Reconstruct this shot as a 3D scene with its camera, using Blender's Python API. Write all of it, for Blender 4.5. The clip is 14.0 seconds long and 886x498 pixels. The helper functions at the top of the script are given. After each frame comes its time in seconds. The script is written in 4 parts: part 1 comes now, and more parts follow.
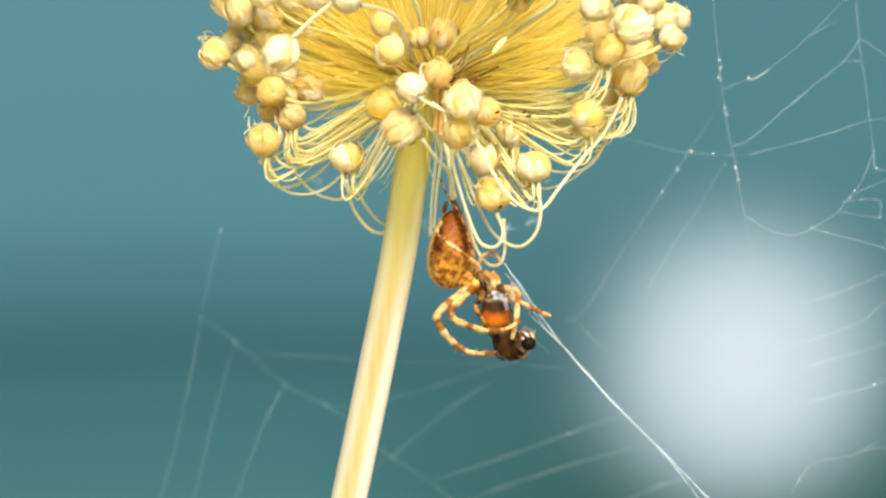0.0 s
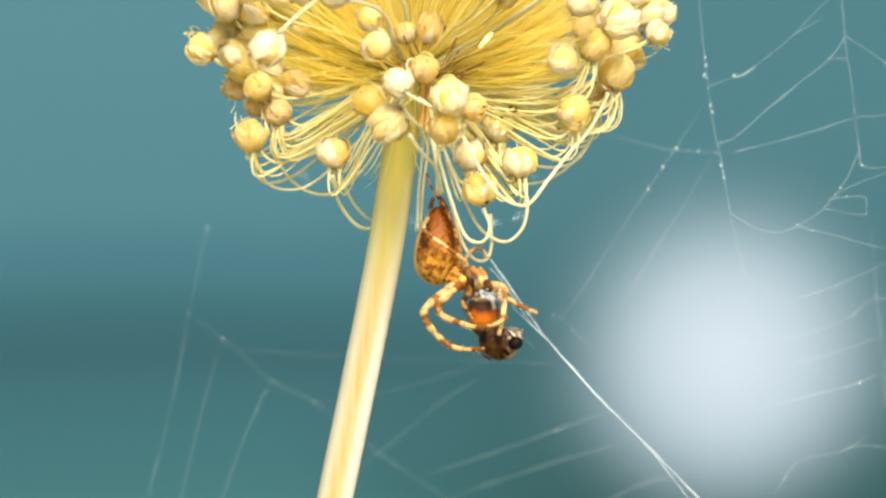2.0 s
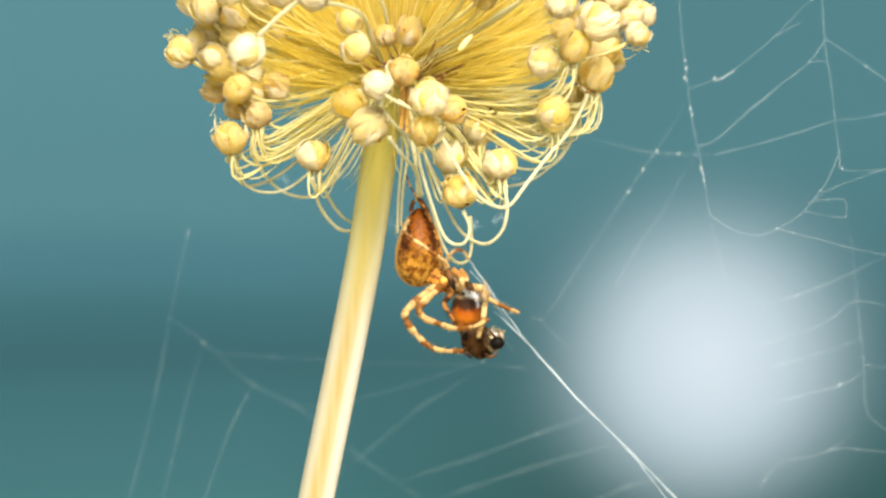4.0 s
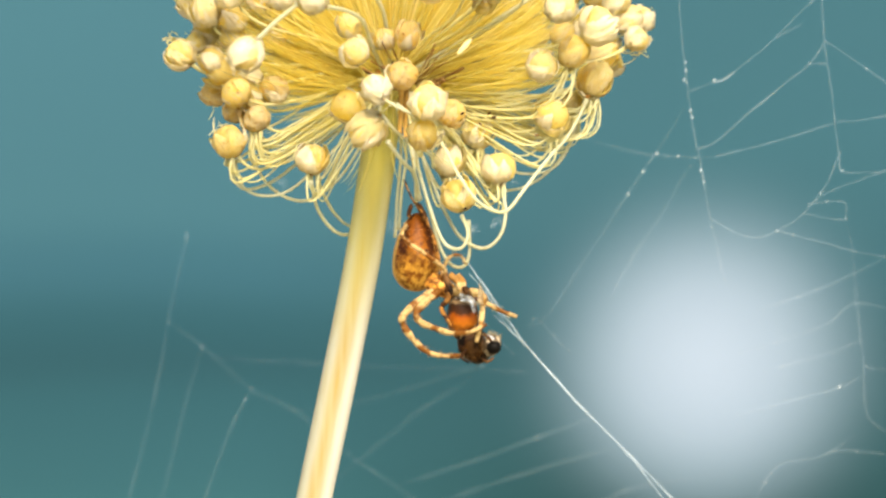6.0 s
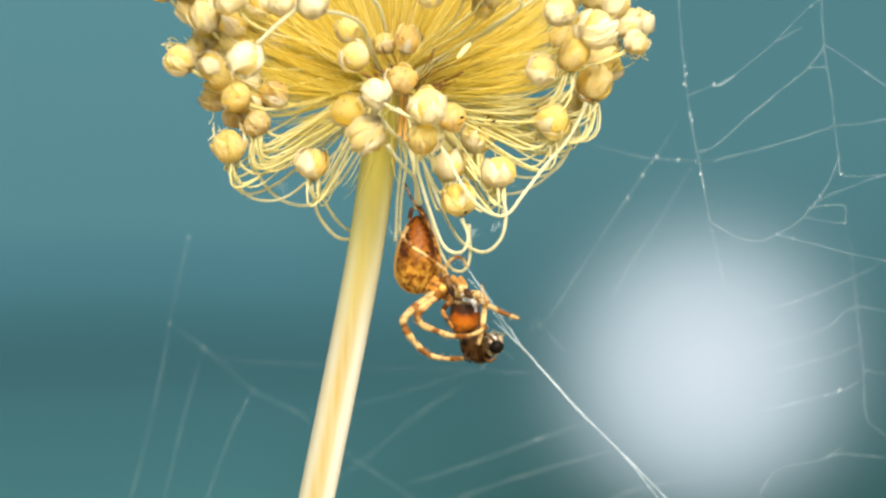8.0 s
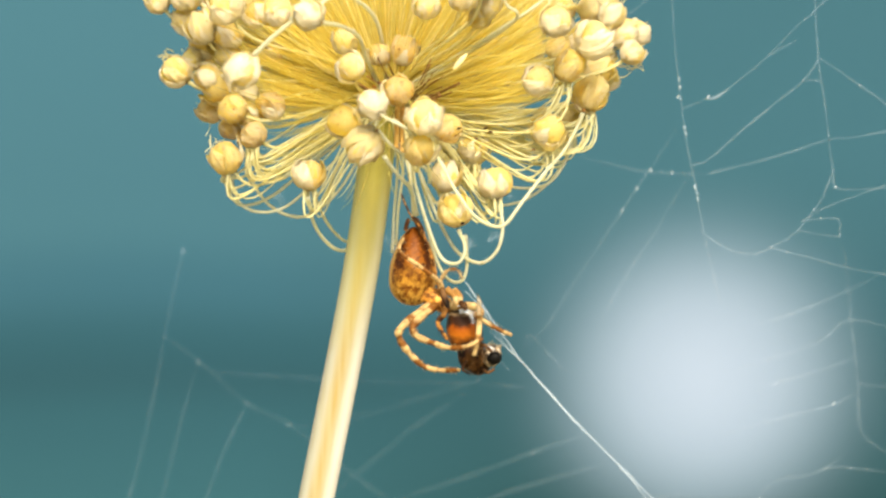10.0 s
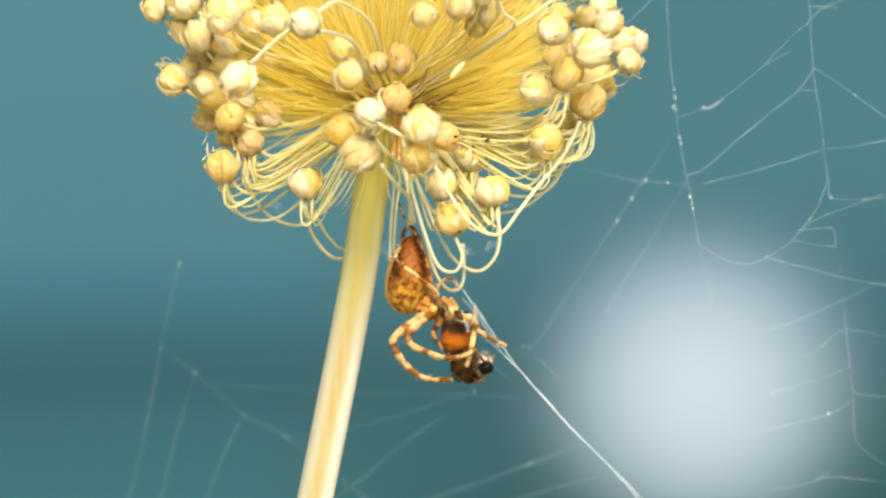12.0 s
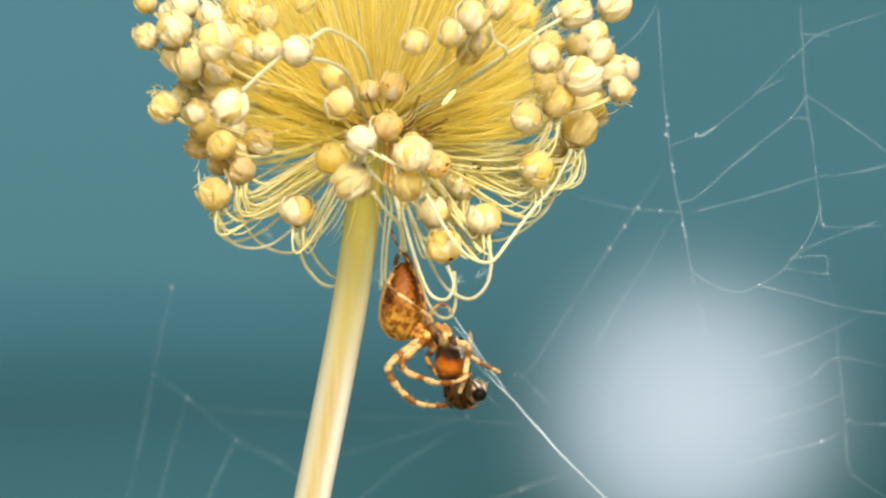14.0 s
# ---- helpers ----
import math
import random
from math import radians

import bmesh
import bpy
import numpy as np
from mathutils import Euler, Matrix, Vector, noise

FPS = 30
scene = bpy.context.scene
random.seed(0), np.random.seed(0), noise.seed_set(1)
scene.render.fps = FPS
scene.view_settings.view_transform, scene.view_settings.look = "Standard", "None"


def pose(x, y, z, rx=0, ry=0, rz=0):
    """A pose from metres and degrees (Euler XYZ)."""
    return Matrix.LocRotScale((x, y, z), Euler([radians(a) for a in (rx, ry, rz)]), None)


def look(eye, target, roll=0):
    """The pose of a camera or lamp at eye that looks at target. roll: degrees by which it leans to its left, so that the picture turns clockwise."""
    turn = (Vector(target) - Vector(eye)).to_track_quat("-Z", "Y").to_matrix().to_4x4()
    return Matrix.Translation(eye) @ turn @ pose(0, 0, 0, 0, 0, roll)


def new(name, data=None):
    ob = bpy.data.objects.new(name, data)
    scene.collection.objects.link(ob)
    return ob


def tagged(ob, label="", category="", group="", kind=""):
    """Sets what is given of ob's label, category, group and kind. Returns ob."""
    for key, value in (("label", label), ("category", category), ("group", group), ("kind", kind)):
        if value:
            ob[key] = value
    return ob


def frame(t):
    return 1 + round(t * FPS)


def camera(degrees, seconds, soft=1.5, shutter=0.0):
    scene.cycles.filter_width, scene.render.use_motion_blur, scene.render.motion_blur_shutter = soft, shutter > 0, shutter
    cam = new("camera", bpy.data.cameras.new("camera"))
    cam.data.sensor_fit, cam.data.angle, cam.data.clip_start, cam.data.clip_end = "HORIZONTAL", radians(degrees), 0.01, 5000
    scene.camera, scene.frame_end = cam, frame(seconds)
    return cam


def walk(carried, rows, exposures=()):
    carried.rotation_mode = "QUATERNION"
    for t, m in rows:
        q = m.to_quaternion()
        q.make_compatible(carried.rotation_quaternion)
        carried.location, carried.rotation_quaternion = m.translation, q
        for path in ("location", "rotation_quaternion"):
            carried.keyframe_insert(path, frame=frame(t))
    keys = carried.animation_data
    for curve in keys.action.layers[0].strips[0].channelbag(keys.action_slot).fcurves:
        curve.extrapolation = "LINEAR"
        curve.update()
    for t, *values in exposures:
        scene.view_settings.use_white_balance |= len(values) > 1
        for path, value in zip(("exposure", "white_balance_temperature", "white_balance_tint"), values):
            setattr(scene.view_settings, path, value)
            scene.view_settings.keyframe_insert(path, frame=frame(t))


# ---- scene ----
# ================= camera: a slow pan on the spot =================
cam = camera(14, 14.0, 2.5)
cam.data.dof.use_dof, cam.data.dof.focus_distance, cam.data.dof.aperture_fstop = True, 0.394, 28
# seconds, turn to the left and tilt upward in degrees
PAN = [
    (0.0, 0.686, -0.467), (0.5, 0.618, -0.495), (1.0, 0.563, -0.591), (1.5, 0.440, -0.550), (2.0, 0.454, -0.550),
    (2.5, 0.440, -0.563), (3.0, 0.248, -0.591), (3.2, 0.195, -0.580), (5.5, 0.110, -0.426), (6.0, 0.124, -0.454), (6.5, 0.124, -0.454),
    (7.0, 0.124, -0.440), (7.5, 0.123, -0.413), (8.0, 0.110, -0.372), (10.5, 0.055, -0.179), (11.0, 0.055, -0.193),
    (11.5, 0.041, -0.152), (12.0, 0.013, -0.069), (12.5, 0.0, 0.0), (13.0, -0.041, 0.164), (13.5, -0.110, 0.261),
    (14.0, -0.124, 0.371),
]
walk(cam, [(t, pose(0, -0.4, 1.0, 90 + tilt, 0, turn)) for t, turn, tilt in PAN],
     exposures=[(0.0, 1.15, 8250, 10), (3.0, 1.13, 8250, 10), (6.5, 1.07, 8200, 10), (10.5, 1.05, 8200, 10), (12.5, 1.00, 8150, 10), (14.0, 0.91, 8000, 10)])

# ================= world, sun, exposure =================
SUN_UP, SUN_SIDE = 42, 10          # degrees above the ground, degrees to the right of straight behind the camera
world = bpy.data.worlds.new("sky")
scene.world = world
world.use_nodes = True
sky = world.node_tree.nodes.new("ShaderNodeTexSky")
sky.sky_type, sky.sun_disc = "NISHITA", False
sky.sun_elevation, sky.sun_rotation = radians(SUN_UP), radians(180 - SUN_SIDE)
background = world.node_tree.nodes["Background"]
background.inputs[1].default_value = 0.15
world.node_tree.links.new(sky.outputs[0], background.inputs[0])
sun = new("sun", bpy.data.lights.new("sun", "SUN"))
sun.data.energy, sun.data.angle, sun.data.color = 5.0, radians(34), (1.0, 0.95, 0.87)
sun.matrix_world = look((3 * math.sin(radians(SUN_SIDE)), -3 * math.cos(radians(SUN_SIDE)), 1 + 3 * math.tan(radians(SUN_UP))), (0, 0, 1))


# ================= materials =================
def nodes_of(name):
    m = bpy.data.materials.new(name)
    m.use_nodes = True
    tree = m.node_tree
    return m, tree, tree.nodes["Principled BSDF"], tree.nodes["Material Output"]


def node(tree, kind, links=(), **values):
    n = tree.nodes.new("ShaderNode" + kind)
    for key, value in values.items():
        if key == "operation":
            n.operation = value
        elif key == "blend_type":
            n.blend_type = value
        elif key == "data_type":
            n.data_type = value
    for socket, source in links:
        if hasattr(source, "is_linked"):
            tree.links.new(source, n.inputs[socket])
        else:
            n.inputs[socket].default_value = source
    return n


def ramp(tree, source, stops):
    n = tree.nodes.new("ShaderNodeValToRGB")
    while len(n.color_ramp.elements) < len(stops):
        n.color_ramp.elements.new(0.5)
    for e, (p, c) in zip(n.color_ramp.elements, stops):
        e.position, e.color = p, (*c, 1)
    tree.links.new(source, n.inputs[0])
    return n.outputs[0]


def mixed(tree, factor, a, b, mode="MIX"):
    n = tree.nodes.new("ShaderNodeMixRGB")
    n.blend_type = mode
    for socket, source in ((0, factor), (1, a), (2, b)):
        if hasattr(source, "is_linked"):
            tree.links.new(source, n.inputs[socket])
        elif socket == 0:
            n.inputs[0].default_value = source
        else:
            n.inputs[socket].default_value = (*source, 1)
    return n.outputs[0]


def scattered(tree, scale, detail=3.0, stretch=(1, 1, 1), coords="Object"):
    tc = tree.nodes.new("ShaderNodeTexCoord")
    mp = tree.nodes.new("ShaderNodeMapping")
    mp.inputs["Scale"].default_value = stretch
    tree.links.new(tc.outputs[coords], mp.inputs[0])
    n = tree.nodes.new("ShaderNodeTexNoise")
    n.inputs["Scale"].default_value, n.inputs["Detail"].default_value = scale, detail
    tree.links.new(mp.outputs[0], n.inputs["Vector"])
    return n.outputs[0]


def finish(m, tree, shader, out, colour, rough, bump_source=None, bump=0.0, distance=0.0001, through_light=0.0, spec=0.4, clear=0.0, tint=(1.0, 0.98, 0.85), deepen=None):
    """Colour, gloss, relief, and the share of light that passes through thin tissue."""
    tree.links.new(colour, shader.inputs["Base Color"])
    shader.inputs["Roughness"].default_value = rough
    shader.inputs["Specular IOR Level"].default_value = spec
    if bump_source is not None and bump > 0:
        b = tree.nodes.new("ShaderNodeBump")
        b.inputs["Strength"].default_value, b.inputs["Distance"].default_value = bump, distance
        tree.links.new(bump_source, b.inputs["Height"])
        tree.links.new(b.outputs[0], shader.inputs["Normal"])
    if through_light > 0:
        t = tree.nodes.new("ShaderNodeBsdfTranslucent")
        tree.links.new(mixed(tree, 1.0, colour, deepen, "MULTIPLY") if deepen else colour, t.inputs[0])
        mix = tree.nodes.new("ShaderNodeMixShader")
        mix.inputs[0].default_value = through_light
        tree.links.new(shader.outputs[0], mix.inputs[1])
        tree.links.new(t.outputs[0], mix.inputs[2])
        tree.links.new(mix.outputs[0], out.inputs[0])
        if clear > 0:
            glass = tree.nodes.new("ShaderNodeBsdfTransparent")
            glass.inputs[0].default_value = (*tint, 1)
            sheer = tree.nodes.new("ShaderNodeMixShader")
            sheer.inputs[0].default_value = clear
            tree.links.new(mix.outputs[0], sheer.inputs[1])
            tree.links.new(glass.outputs[0], sheer.inputs[2])
            tree.links.new(sheer.outputs[0], out.inputs[0])
    return m


def varied(tree, colour, spread):
    """A little lighter or darker from object to object."""
    info = tree.nodes.new("ShaderNodeObjectInfo")
    tone = ramp(tree, info.outputs["Random"], [(0, (1 - spread,) * 3), (1, (1, 1, 1))])
    return mixed(tree, 1.0, colour, tone, "MULTIPLY")


def dry_tissue(name, pale, deep, spot, scale, rough=0.6, through_light=0.3, spots=0.72, spread=0.15, bump=0.4, clear=0.0, deepen=None):
    """Papery plant tissue; what shines through it is tinted deeper than what it reflects."""
    m, tree, shader, out = nodes_of(name)
    coarse, fine = scattered(tree, scale * 0.35), scattered(tree, scale * 2.4, 5, (1.6, 1.6, 0.5))
    veins = scattered(tree, scale * 4.5, 4, (1.8, 1.8, 0.28))
    colour = mixed(tree, ramp(tree, coarse, [(0.37, (0, 0, 0)), (0.66, (1, 1, 1))]), pale, deep)
    colour = mixed(tree, ramp(tree, veins, [(0.38, (0.7, 0.7, 0.7)), (0.54, (0, 0, 0))]), colour, tuple(q * w for q, w in zip(deep, (0.94, 0.88, 0.74))))
    colour = mixed(tree, ramp(tree, scattered(tree, scale * 1.5, 4), [(spots, (0, 0, 0)), (spots + 0.06, (1, 1, 1))]), colour, spot)
    colour = mixed(tree, ramp(tree, scattered(tree, scale * 3.4, 3), [(0.69, (0, 0, 0)), (0.75, (0.8, 0.8, 0.8))]), colour, spot)
    colour = mixed(tree, ramp(tree, fine, [(0.3, (0.3, 0.3, 0.3)), (0.6, (0, 0, 0))]), colour, deep)
    relief = mixed(tree, 0.5, fine, veins)
    return finish(m, tree, shader, out, varied(tree, colour, spread), rough, relief, bump, 0.0005, through_light, 0.32, clear, deepen=deepen)


# what shines through the dry tissue is amber, what it reflects is pale
AMBER = (1.0, 0.93, 0.50)
# capsules and husks are shaped one unit across, so their grain is scaled to that
CAP_PALE = dry_tissue("capsule_pale", (0.94, 0.90, 0.66), (0.92, 0.83, 0.42), (0.50, 0.28, 0.06), 4.5, through_light=0.7, spread=0.04, spots=0.68, clear=0.10, deepen=AMBER)
CAP_CREAM = dry_tissue("capsule_cream", (0.94, 0.90, 0.58), (0.92, 0.83, 0.38), (0.46, 0.24, 0.04), 4.5, through_light=0.75, spread=0.05, spots=0.67, clear=0.10, deepen=AMBER)
CAP_GOLD = dry_tissue("capsule_gold", (0.94, 0.87, 0.48), (0.92, 0.79, 0.30), (0.42, 0.19, 0.03), 4.5, spots=0.65, through_light=0.75, spread=0.07, clear=0.10, deepen=AMBER)
CAP_TAN = dry_tissue("capsule_tan", (0.93, 0.85, 0.55), (0.90, 0.76, 0.38), (0.42, 0.20, 0.06), 4.5, spots=0.63, through_light=0.75, spread=0.09, clear=0.10, deepen=AMBER)
HUSK_TAN = dry_tissue("papery_husk_tan", (0.96, 0.925, 0.79), (0.92, 0.83, 0.55), (0.52, 0.27, 0.07), 5, 0.5, 0.62, 0.66, 0.06, 0.9, clear=0.20, deepen=AMBER)
HUSK_WHITE = dry_tissue("papery_husk_white", (0.94, 0.935, 0.90), (0.94, 0.905, 0.72), (0.64, 0.44, 0.15), 5, 0.5, 0.45, 0.72, 0.03, 0.9, clear=0.16, deepen=AMBER)
HUSK = dry_tissue("papery_husk", (0.965, 0.95, 0.86), (0.95, 0.90, 0.60), (0.60, 0.37, 0.10), 5, 0.45, 0.6, 0.70, 0.03, 0.9, clear=0.20, deepen=AMBER)
HUSK_GOLD = dry_tissue("papery_husk_gold", (0.965, 0.945, 0.78), (0.94, 0.86, 0.44), (0.52, 0.27, 0.05), 5, 0.5, 0.62, 0.67, 0.05, 0.9, clear=0.20, deepen=AMBER)
PEDICEL = dry_tissue("pedicel_straw", (0.80, 0.81, 0.58), (0.78, 0.745, 0.41), (0.54, 0.40, 0.12), 500, 0.45, 0.5, 0.72, 0.14, 0.5, clear=0.18)
PEDICEL_GOLD = dry_tissue("pedicel_gold", (0.955, 0.895, 0.45), (0.945, 0.84, 0.33), (0.68, 0.46, 0.12), 400, 0.4, 0.78, 0.80, 0.05, 0.2, clear=0.60)
PEDICEL_PALE = dry_tissue("pedicel_pale", (0.70, 0.735, 0.62), (0.67, 0.68, 0.48), (0.50, 0.40, 0.16), 500, 0.5, 0.5, 0.70, 0.12, 0.6, clear=0.15)
PEDICEL_STRAY = dry_tissue("pedicel_stray", (0.95, 0.90, 0.60), (0.92, 0.82, 0.42), (0.66, 0.42, 0.10), 400, 0.4, 0.6, 0.78, 0.06, 0.2, clear=0.30)
CALYX = dry_tissue("calyx_brown", (0.42, 0.24, 0.07), (0.28, 0.13, 0.03), (0.10, 0.04, 0.01), 1500, 0.7, 0.1, 0.6)


def stem_material():
    """Straw-coloured stalk with long fibres, a golden streak along it, greener tissue under the head, and a lit edge
    painted down one flank.
    """
    m, tree, shader, out = nodes_of("stalk_straw")
    fibre = scattered(tree, 1.0, 4, (1500, 1500, 14))
    broad = scattered(tree, 1.0, 2, (420, 420, 5))
    tc = tree.nodes.new("ShaderNodeTexCoord")
    sep = tree.nodes.new("ShaderNodeSeparateXYZ")
    tree.links.new(tc.outputs["UV"], sep.inputs[0])
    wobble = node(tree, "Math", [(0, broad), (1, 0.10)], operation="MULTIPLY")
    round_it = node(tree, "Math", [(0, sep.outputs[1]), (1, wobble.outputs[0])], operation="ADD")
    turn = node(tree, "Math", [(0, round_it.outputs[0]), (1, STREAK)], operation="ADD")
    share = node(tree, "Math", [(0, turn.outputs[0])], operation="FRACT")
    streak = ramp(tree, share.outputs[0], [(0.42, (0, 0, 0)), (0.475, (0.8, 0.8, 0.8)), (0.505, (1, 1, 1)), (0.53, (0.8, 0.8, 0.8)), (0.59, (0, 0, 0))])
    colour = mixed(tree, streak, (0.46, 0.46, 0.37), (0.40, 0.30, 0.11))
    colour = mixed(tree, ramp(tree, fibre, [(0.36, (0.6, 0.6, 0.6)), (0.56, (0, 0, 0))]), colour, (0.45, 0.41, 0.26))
    # brightness of the right edge in the light, painted as a paler band
    lit_flank = ramp(tree, share.outputs[0], [(0.56, (0, 0, 0)), (0.63, (0.9, 0.9, 0.9)), (0.80, (0.9, 0.9, 0.9)), (0.88, (0, 0, 0))])
    colour = mixed(tree, lit_flank, colour, (0.68, 0.68, 0.64))
    green = node(tree, "MapRange", [("Value", sep.outputs[0]), ("From Min", 1001.0), ("From Max", 1022.0)])
    colour = mixed(tree, ramp(tree, green.outputs[0], [(0.0, (0, 0, 0)), (1.0, (0.85, 0.85, 0.85))]), colour, (0.50, 0.475, 0.10))
    return finish(m, tree, shader, out, colour, 0.42, fibre, 0.35, 0.00012, 0.45, 0.5)


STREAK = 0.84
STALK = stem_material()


def silk_material(name, cover, rough=0.3):
    m, tree, shader, out = nodes_of(name)
    shader.inputs["Base Color"].default_value = (0.74, 0.87, 1.0, 1)
    shader.inputs["Roughness"].default_value = rough
    clear = tree.nodes.new("ShaderNodeBsdfTransparent")
    mix = tree.nodes.new("ShaderNodeMixShader")
    uneven = ramp(tree, scattered(tree, 260, 4), [(0.3, (cover * 0.3,) * 3), (0.7, (min(1, cover * 1.7),) * 3)])
    tree.links.new(uneven, mix.inputs[0])
    tree.links.new(clear.outputs[0], mix.inputs[1])
    tree.links.new(shader.outputs[0], mix.inputs[2])
    tree.links.new(mix.outputs[0], out.inputs[0])
    return m


SILK, SILK_FAINT, SILK_DRAG, SILK_SPECK, SILK_SMUDGE, SILK_HAZE, SILK_WRAP = silk_material("silk", 0.0145), silk_material("silk_faint", 0.010), silk_material("silk_drag", 0.047), silk_material("silk_speck", 0.13), silk_material("silk_smudge", 0.05), silk_material("silk_haze", 0.0092), silk_material("wrap_and_hair", 0.17, 0.9)


def mottled(name, light, mid, dark, scale, rough=0.45, spec=0.4, through_light=0.0, lo=0.42, hi=0.6):
    m, tree, shader, out = nodes_of(name)
    a, b = scattered(tree, scale, 4), scattered(tree, scale * 2.7, 4)
    colour = ramp(tree, a, [(lo, dark), ((lo + hi) / 2, mid), (hi, light)])
    colour = mixed(tree, ramp(tree, b, [(0.56, (0, 0, 0)), (0.66, (0.7, 0.7, 0.7))]), colour, dark)
    return finish(m, tree, shader, out, colour, rough, b, 0.4, 0.0001, through_light, spec)


def abdomen_material():
    """A chestnut field down the back with a broken jagged dark margin, golden flanks, and amber mottling towards the waist."""
    m, tree, shader, out = nodes_of("abdomen_mottled")
    tc = tree.nodes.new("ShaderNodeTexCoord")
    sep = tree.nodes.new("ShaderNodeSeparateXYZ")
    tree.links.new(tc.outputs["UV"], sep.inputs[0])
    a, b, c = scattered(tree, 900, 3), scattered(tree, 2000, 3), scattered(tree, 1250, 4)
    uneven = node(tree, "Math", [(0, a), (1, 0.16)], operation="MULTIPLY")
    slid = node(tree, "Math", [(0, sep.outputs[0]), (1, uneven.outputs[0])], operation="ADD")
    colour = ramp(tree, slid.outputs[0], [(0.08, (0.20, 0.055, 0.006)), (0.30, (0.25, 0.072, 0.007)), (0.55, (0.31, 0.105, 0.011)), (0.72, (0.50, 0.24, 0.035)), (1.0, (0.58, 0.33, 0.07))])
    low = ramp(tree, sep.outputs[0], [(0.42, (0, 0, 0)), (0.62, (1, 1, 1))])
    flecks = mixed(tree, 1.0, low, ramp(tree, c, [(0.50, (0, 0, 0)), (0.57, (0.85, 0.85, 0.85))]), "MULTIPLY")
    colour = mixed(tree, flecks, colour, (0.22, 0.078, 0.011))
    colour = mixed(tree, ramp(tree, b, [(0.52, (0, 0, 0)), (0.62, (0.7, 0.7, 0.7))]), colour, (0.12, 0.03, 0.004))
    colour = mixed(tree, ramp(tree, scattered(tree, 3400, 4), [(0.46, (0, 0, 0)), (0.60, (0.4, 0.4, 0.4))]), colour, (0.12, 0.034, 0.005))
    off_back = node(tree, "Math", [(0, sep.outputs[1]), (1, 0.25)], operation="SUBTRACT")
    dev = node(tree, "Math", [(0, off_back.outputs[0])], operation="ABSOLUTE")
    jag = node(tree, "Math", [(0, dev.outputs[0]), (1, node(tree, "Math", [(0, b), (1, 0.16)], operation="MULTIPLY").outputs[0])], operation="ADD")
    colour = mixed(tree, ramp(tree, jag.outputs[0], [(0.235, (0, 0, 0)), (0.275, (0.8, 0.8, 0.8))]), colour, (0.60, 0.36, 0.10))
    margin = ramp(tree, jag.outputs[0], [(0.145, (0, 0, 0)), (0.175, (1, 1, 1)), (0.230, (1, 1, 1)), (0.260, (0, 0, 0))])
    broken = ramp(tree, c, [(0.40, (0.25, 0.25, 0.25)), (0.50, (1, 1, 1))])
    upper = ramp(tree, sep.outputs[0], [(0.55, (1, 1, 1)), (0.85, (0.3, 0.3, 0.3))])
    colour = mixed(tree, mixed(tree, 1.0, mixed(tree, 1.0, margin, broken, "MULTIPLY"), upper, "MULTIPLY"), colour, (0.06, 0.016, 0.003))
    return finish(m, tree, shader, out, colour, 0.45, b, 0.5, 0.00012, 0.35, 0.15)


ABDOMEN = abdomen_material()
CARAPACE = mottled("carapace_orange", (0.66, 0.36, 0.08), (0.48, 0.20, 0.03), (0.14, 0.05, 0.01), 1400, 0.5, 0.2, 0.2)
DARK_CHITIN = mottled("dark_chitin", (0.10, 0.05, 0.02), (0.04, 0.018, 0.008), (0.006, 0.004, 0.003), 600, 0.5, 0.04)
PALE_HAIR = mottled("pale_hair", (0.50, 0.41, 0.24), (0.38, 0.28, 0.14), (0.24, 0.15, 0.06), 1500, 0.7)
PREY_THORAX = mottled("prey_thorax", (0.05, 0.021, 0.006), (0.016, 0.006, 0.002), (0.003, 0.0015, 0.001), 700, 0.55, 0.06)
PREY_PALE = mottled("prey_pale", (0.52, 0.45, 0.33), (0.12, 0.08, 0.045), (0.006, 0.004, 0.003), 1300, 0.4)


def banded(name, pale, dark, period, bias):
    """Rings along a leg: the first coordinate runs along it in millimetres."""
    m, tree, shader, out = nodes_of(name)
    tc = tree.nodes.new("ShaderNodeTexCoord")
    sep = tree.nodes.new("ShaderNodeSeparateXYZ")
    tree.links.new(tc.outputs["UV"], sep.inputs[0])
    wave = node(tree, "Math", [(0, sep.outputs[0]), (1, 2 * math.pi / period)], operation="MULTIPLY")
    sine = node(tree, "Math", [(0, wave.outputs[0])], operation="SINE")
    grain = scattered(tree, 1400, 4)
    patchy = node(tree, "Math", [(0, scattered(tree, 620, 4)), (1, 3.4)], operation="MULTIPLY")
    loose = node(tree, "Math", [(0, sine.outputs[0]), (1, patchy.outputs[0])], operation="ADD")
    both = node(tree, "Math", [(0, loose.outputs[0]), (1, -1.35)], operation="ADD")
    colour = ramp(tree, both.outputs[0], [(bias, pale), (bias + 0.35, dark)])
    colour = mixed(tree, ramp(tree, scattered(tree, 2100, 4), [(0.50, (0, 0, 0)), (0.64, (0.6, 0.6, 0.6))]), colour, tuple(0.7 * q for q in dark))
    colour = mixed(tree, ramp(tree, scattered(tree, 1300, 3), [(0.58, (0, 0, 0)), (0.70, (0.6, 0.6, 0.6))]), colour, tuple(min(1, 1.35 * q) for q in pale))
    return finish(m, tree, shader, out, colour, 0.5, grain, 0.3, 0.00006, 0.4, 0.15)


LEG = banded("leg_banded", (0.52, 0.37, 0.17), (0.20, 0.075, 0.014), 3.3, 0.5)
LEG_PALE = banded("leg_pale_banded", (0.56, 0.42, 0.20), (0.34, 0.17, 0.045), 2.9, 0.55)
LEG_DARK = banded("leg_dark_banded", (0.44, 0.20, 0.05), (0.08, 0.028, 0.008), 1.9, 0.3)


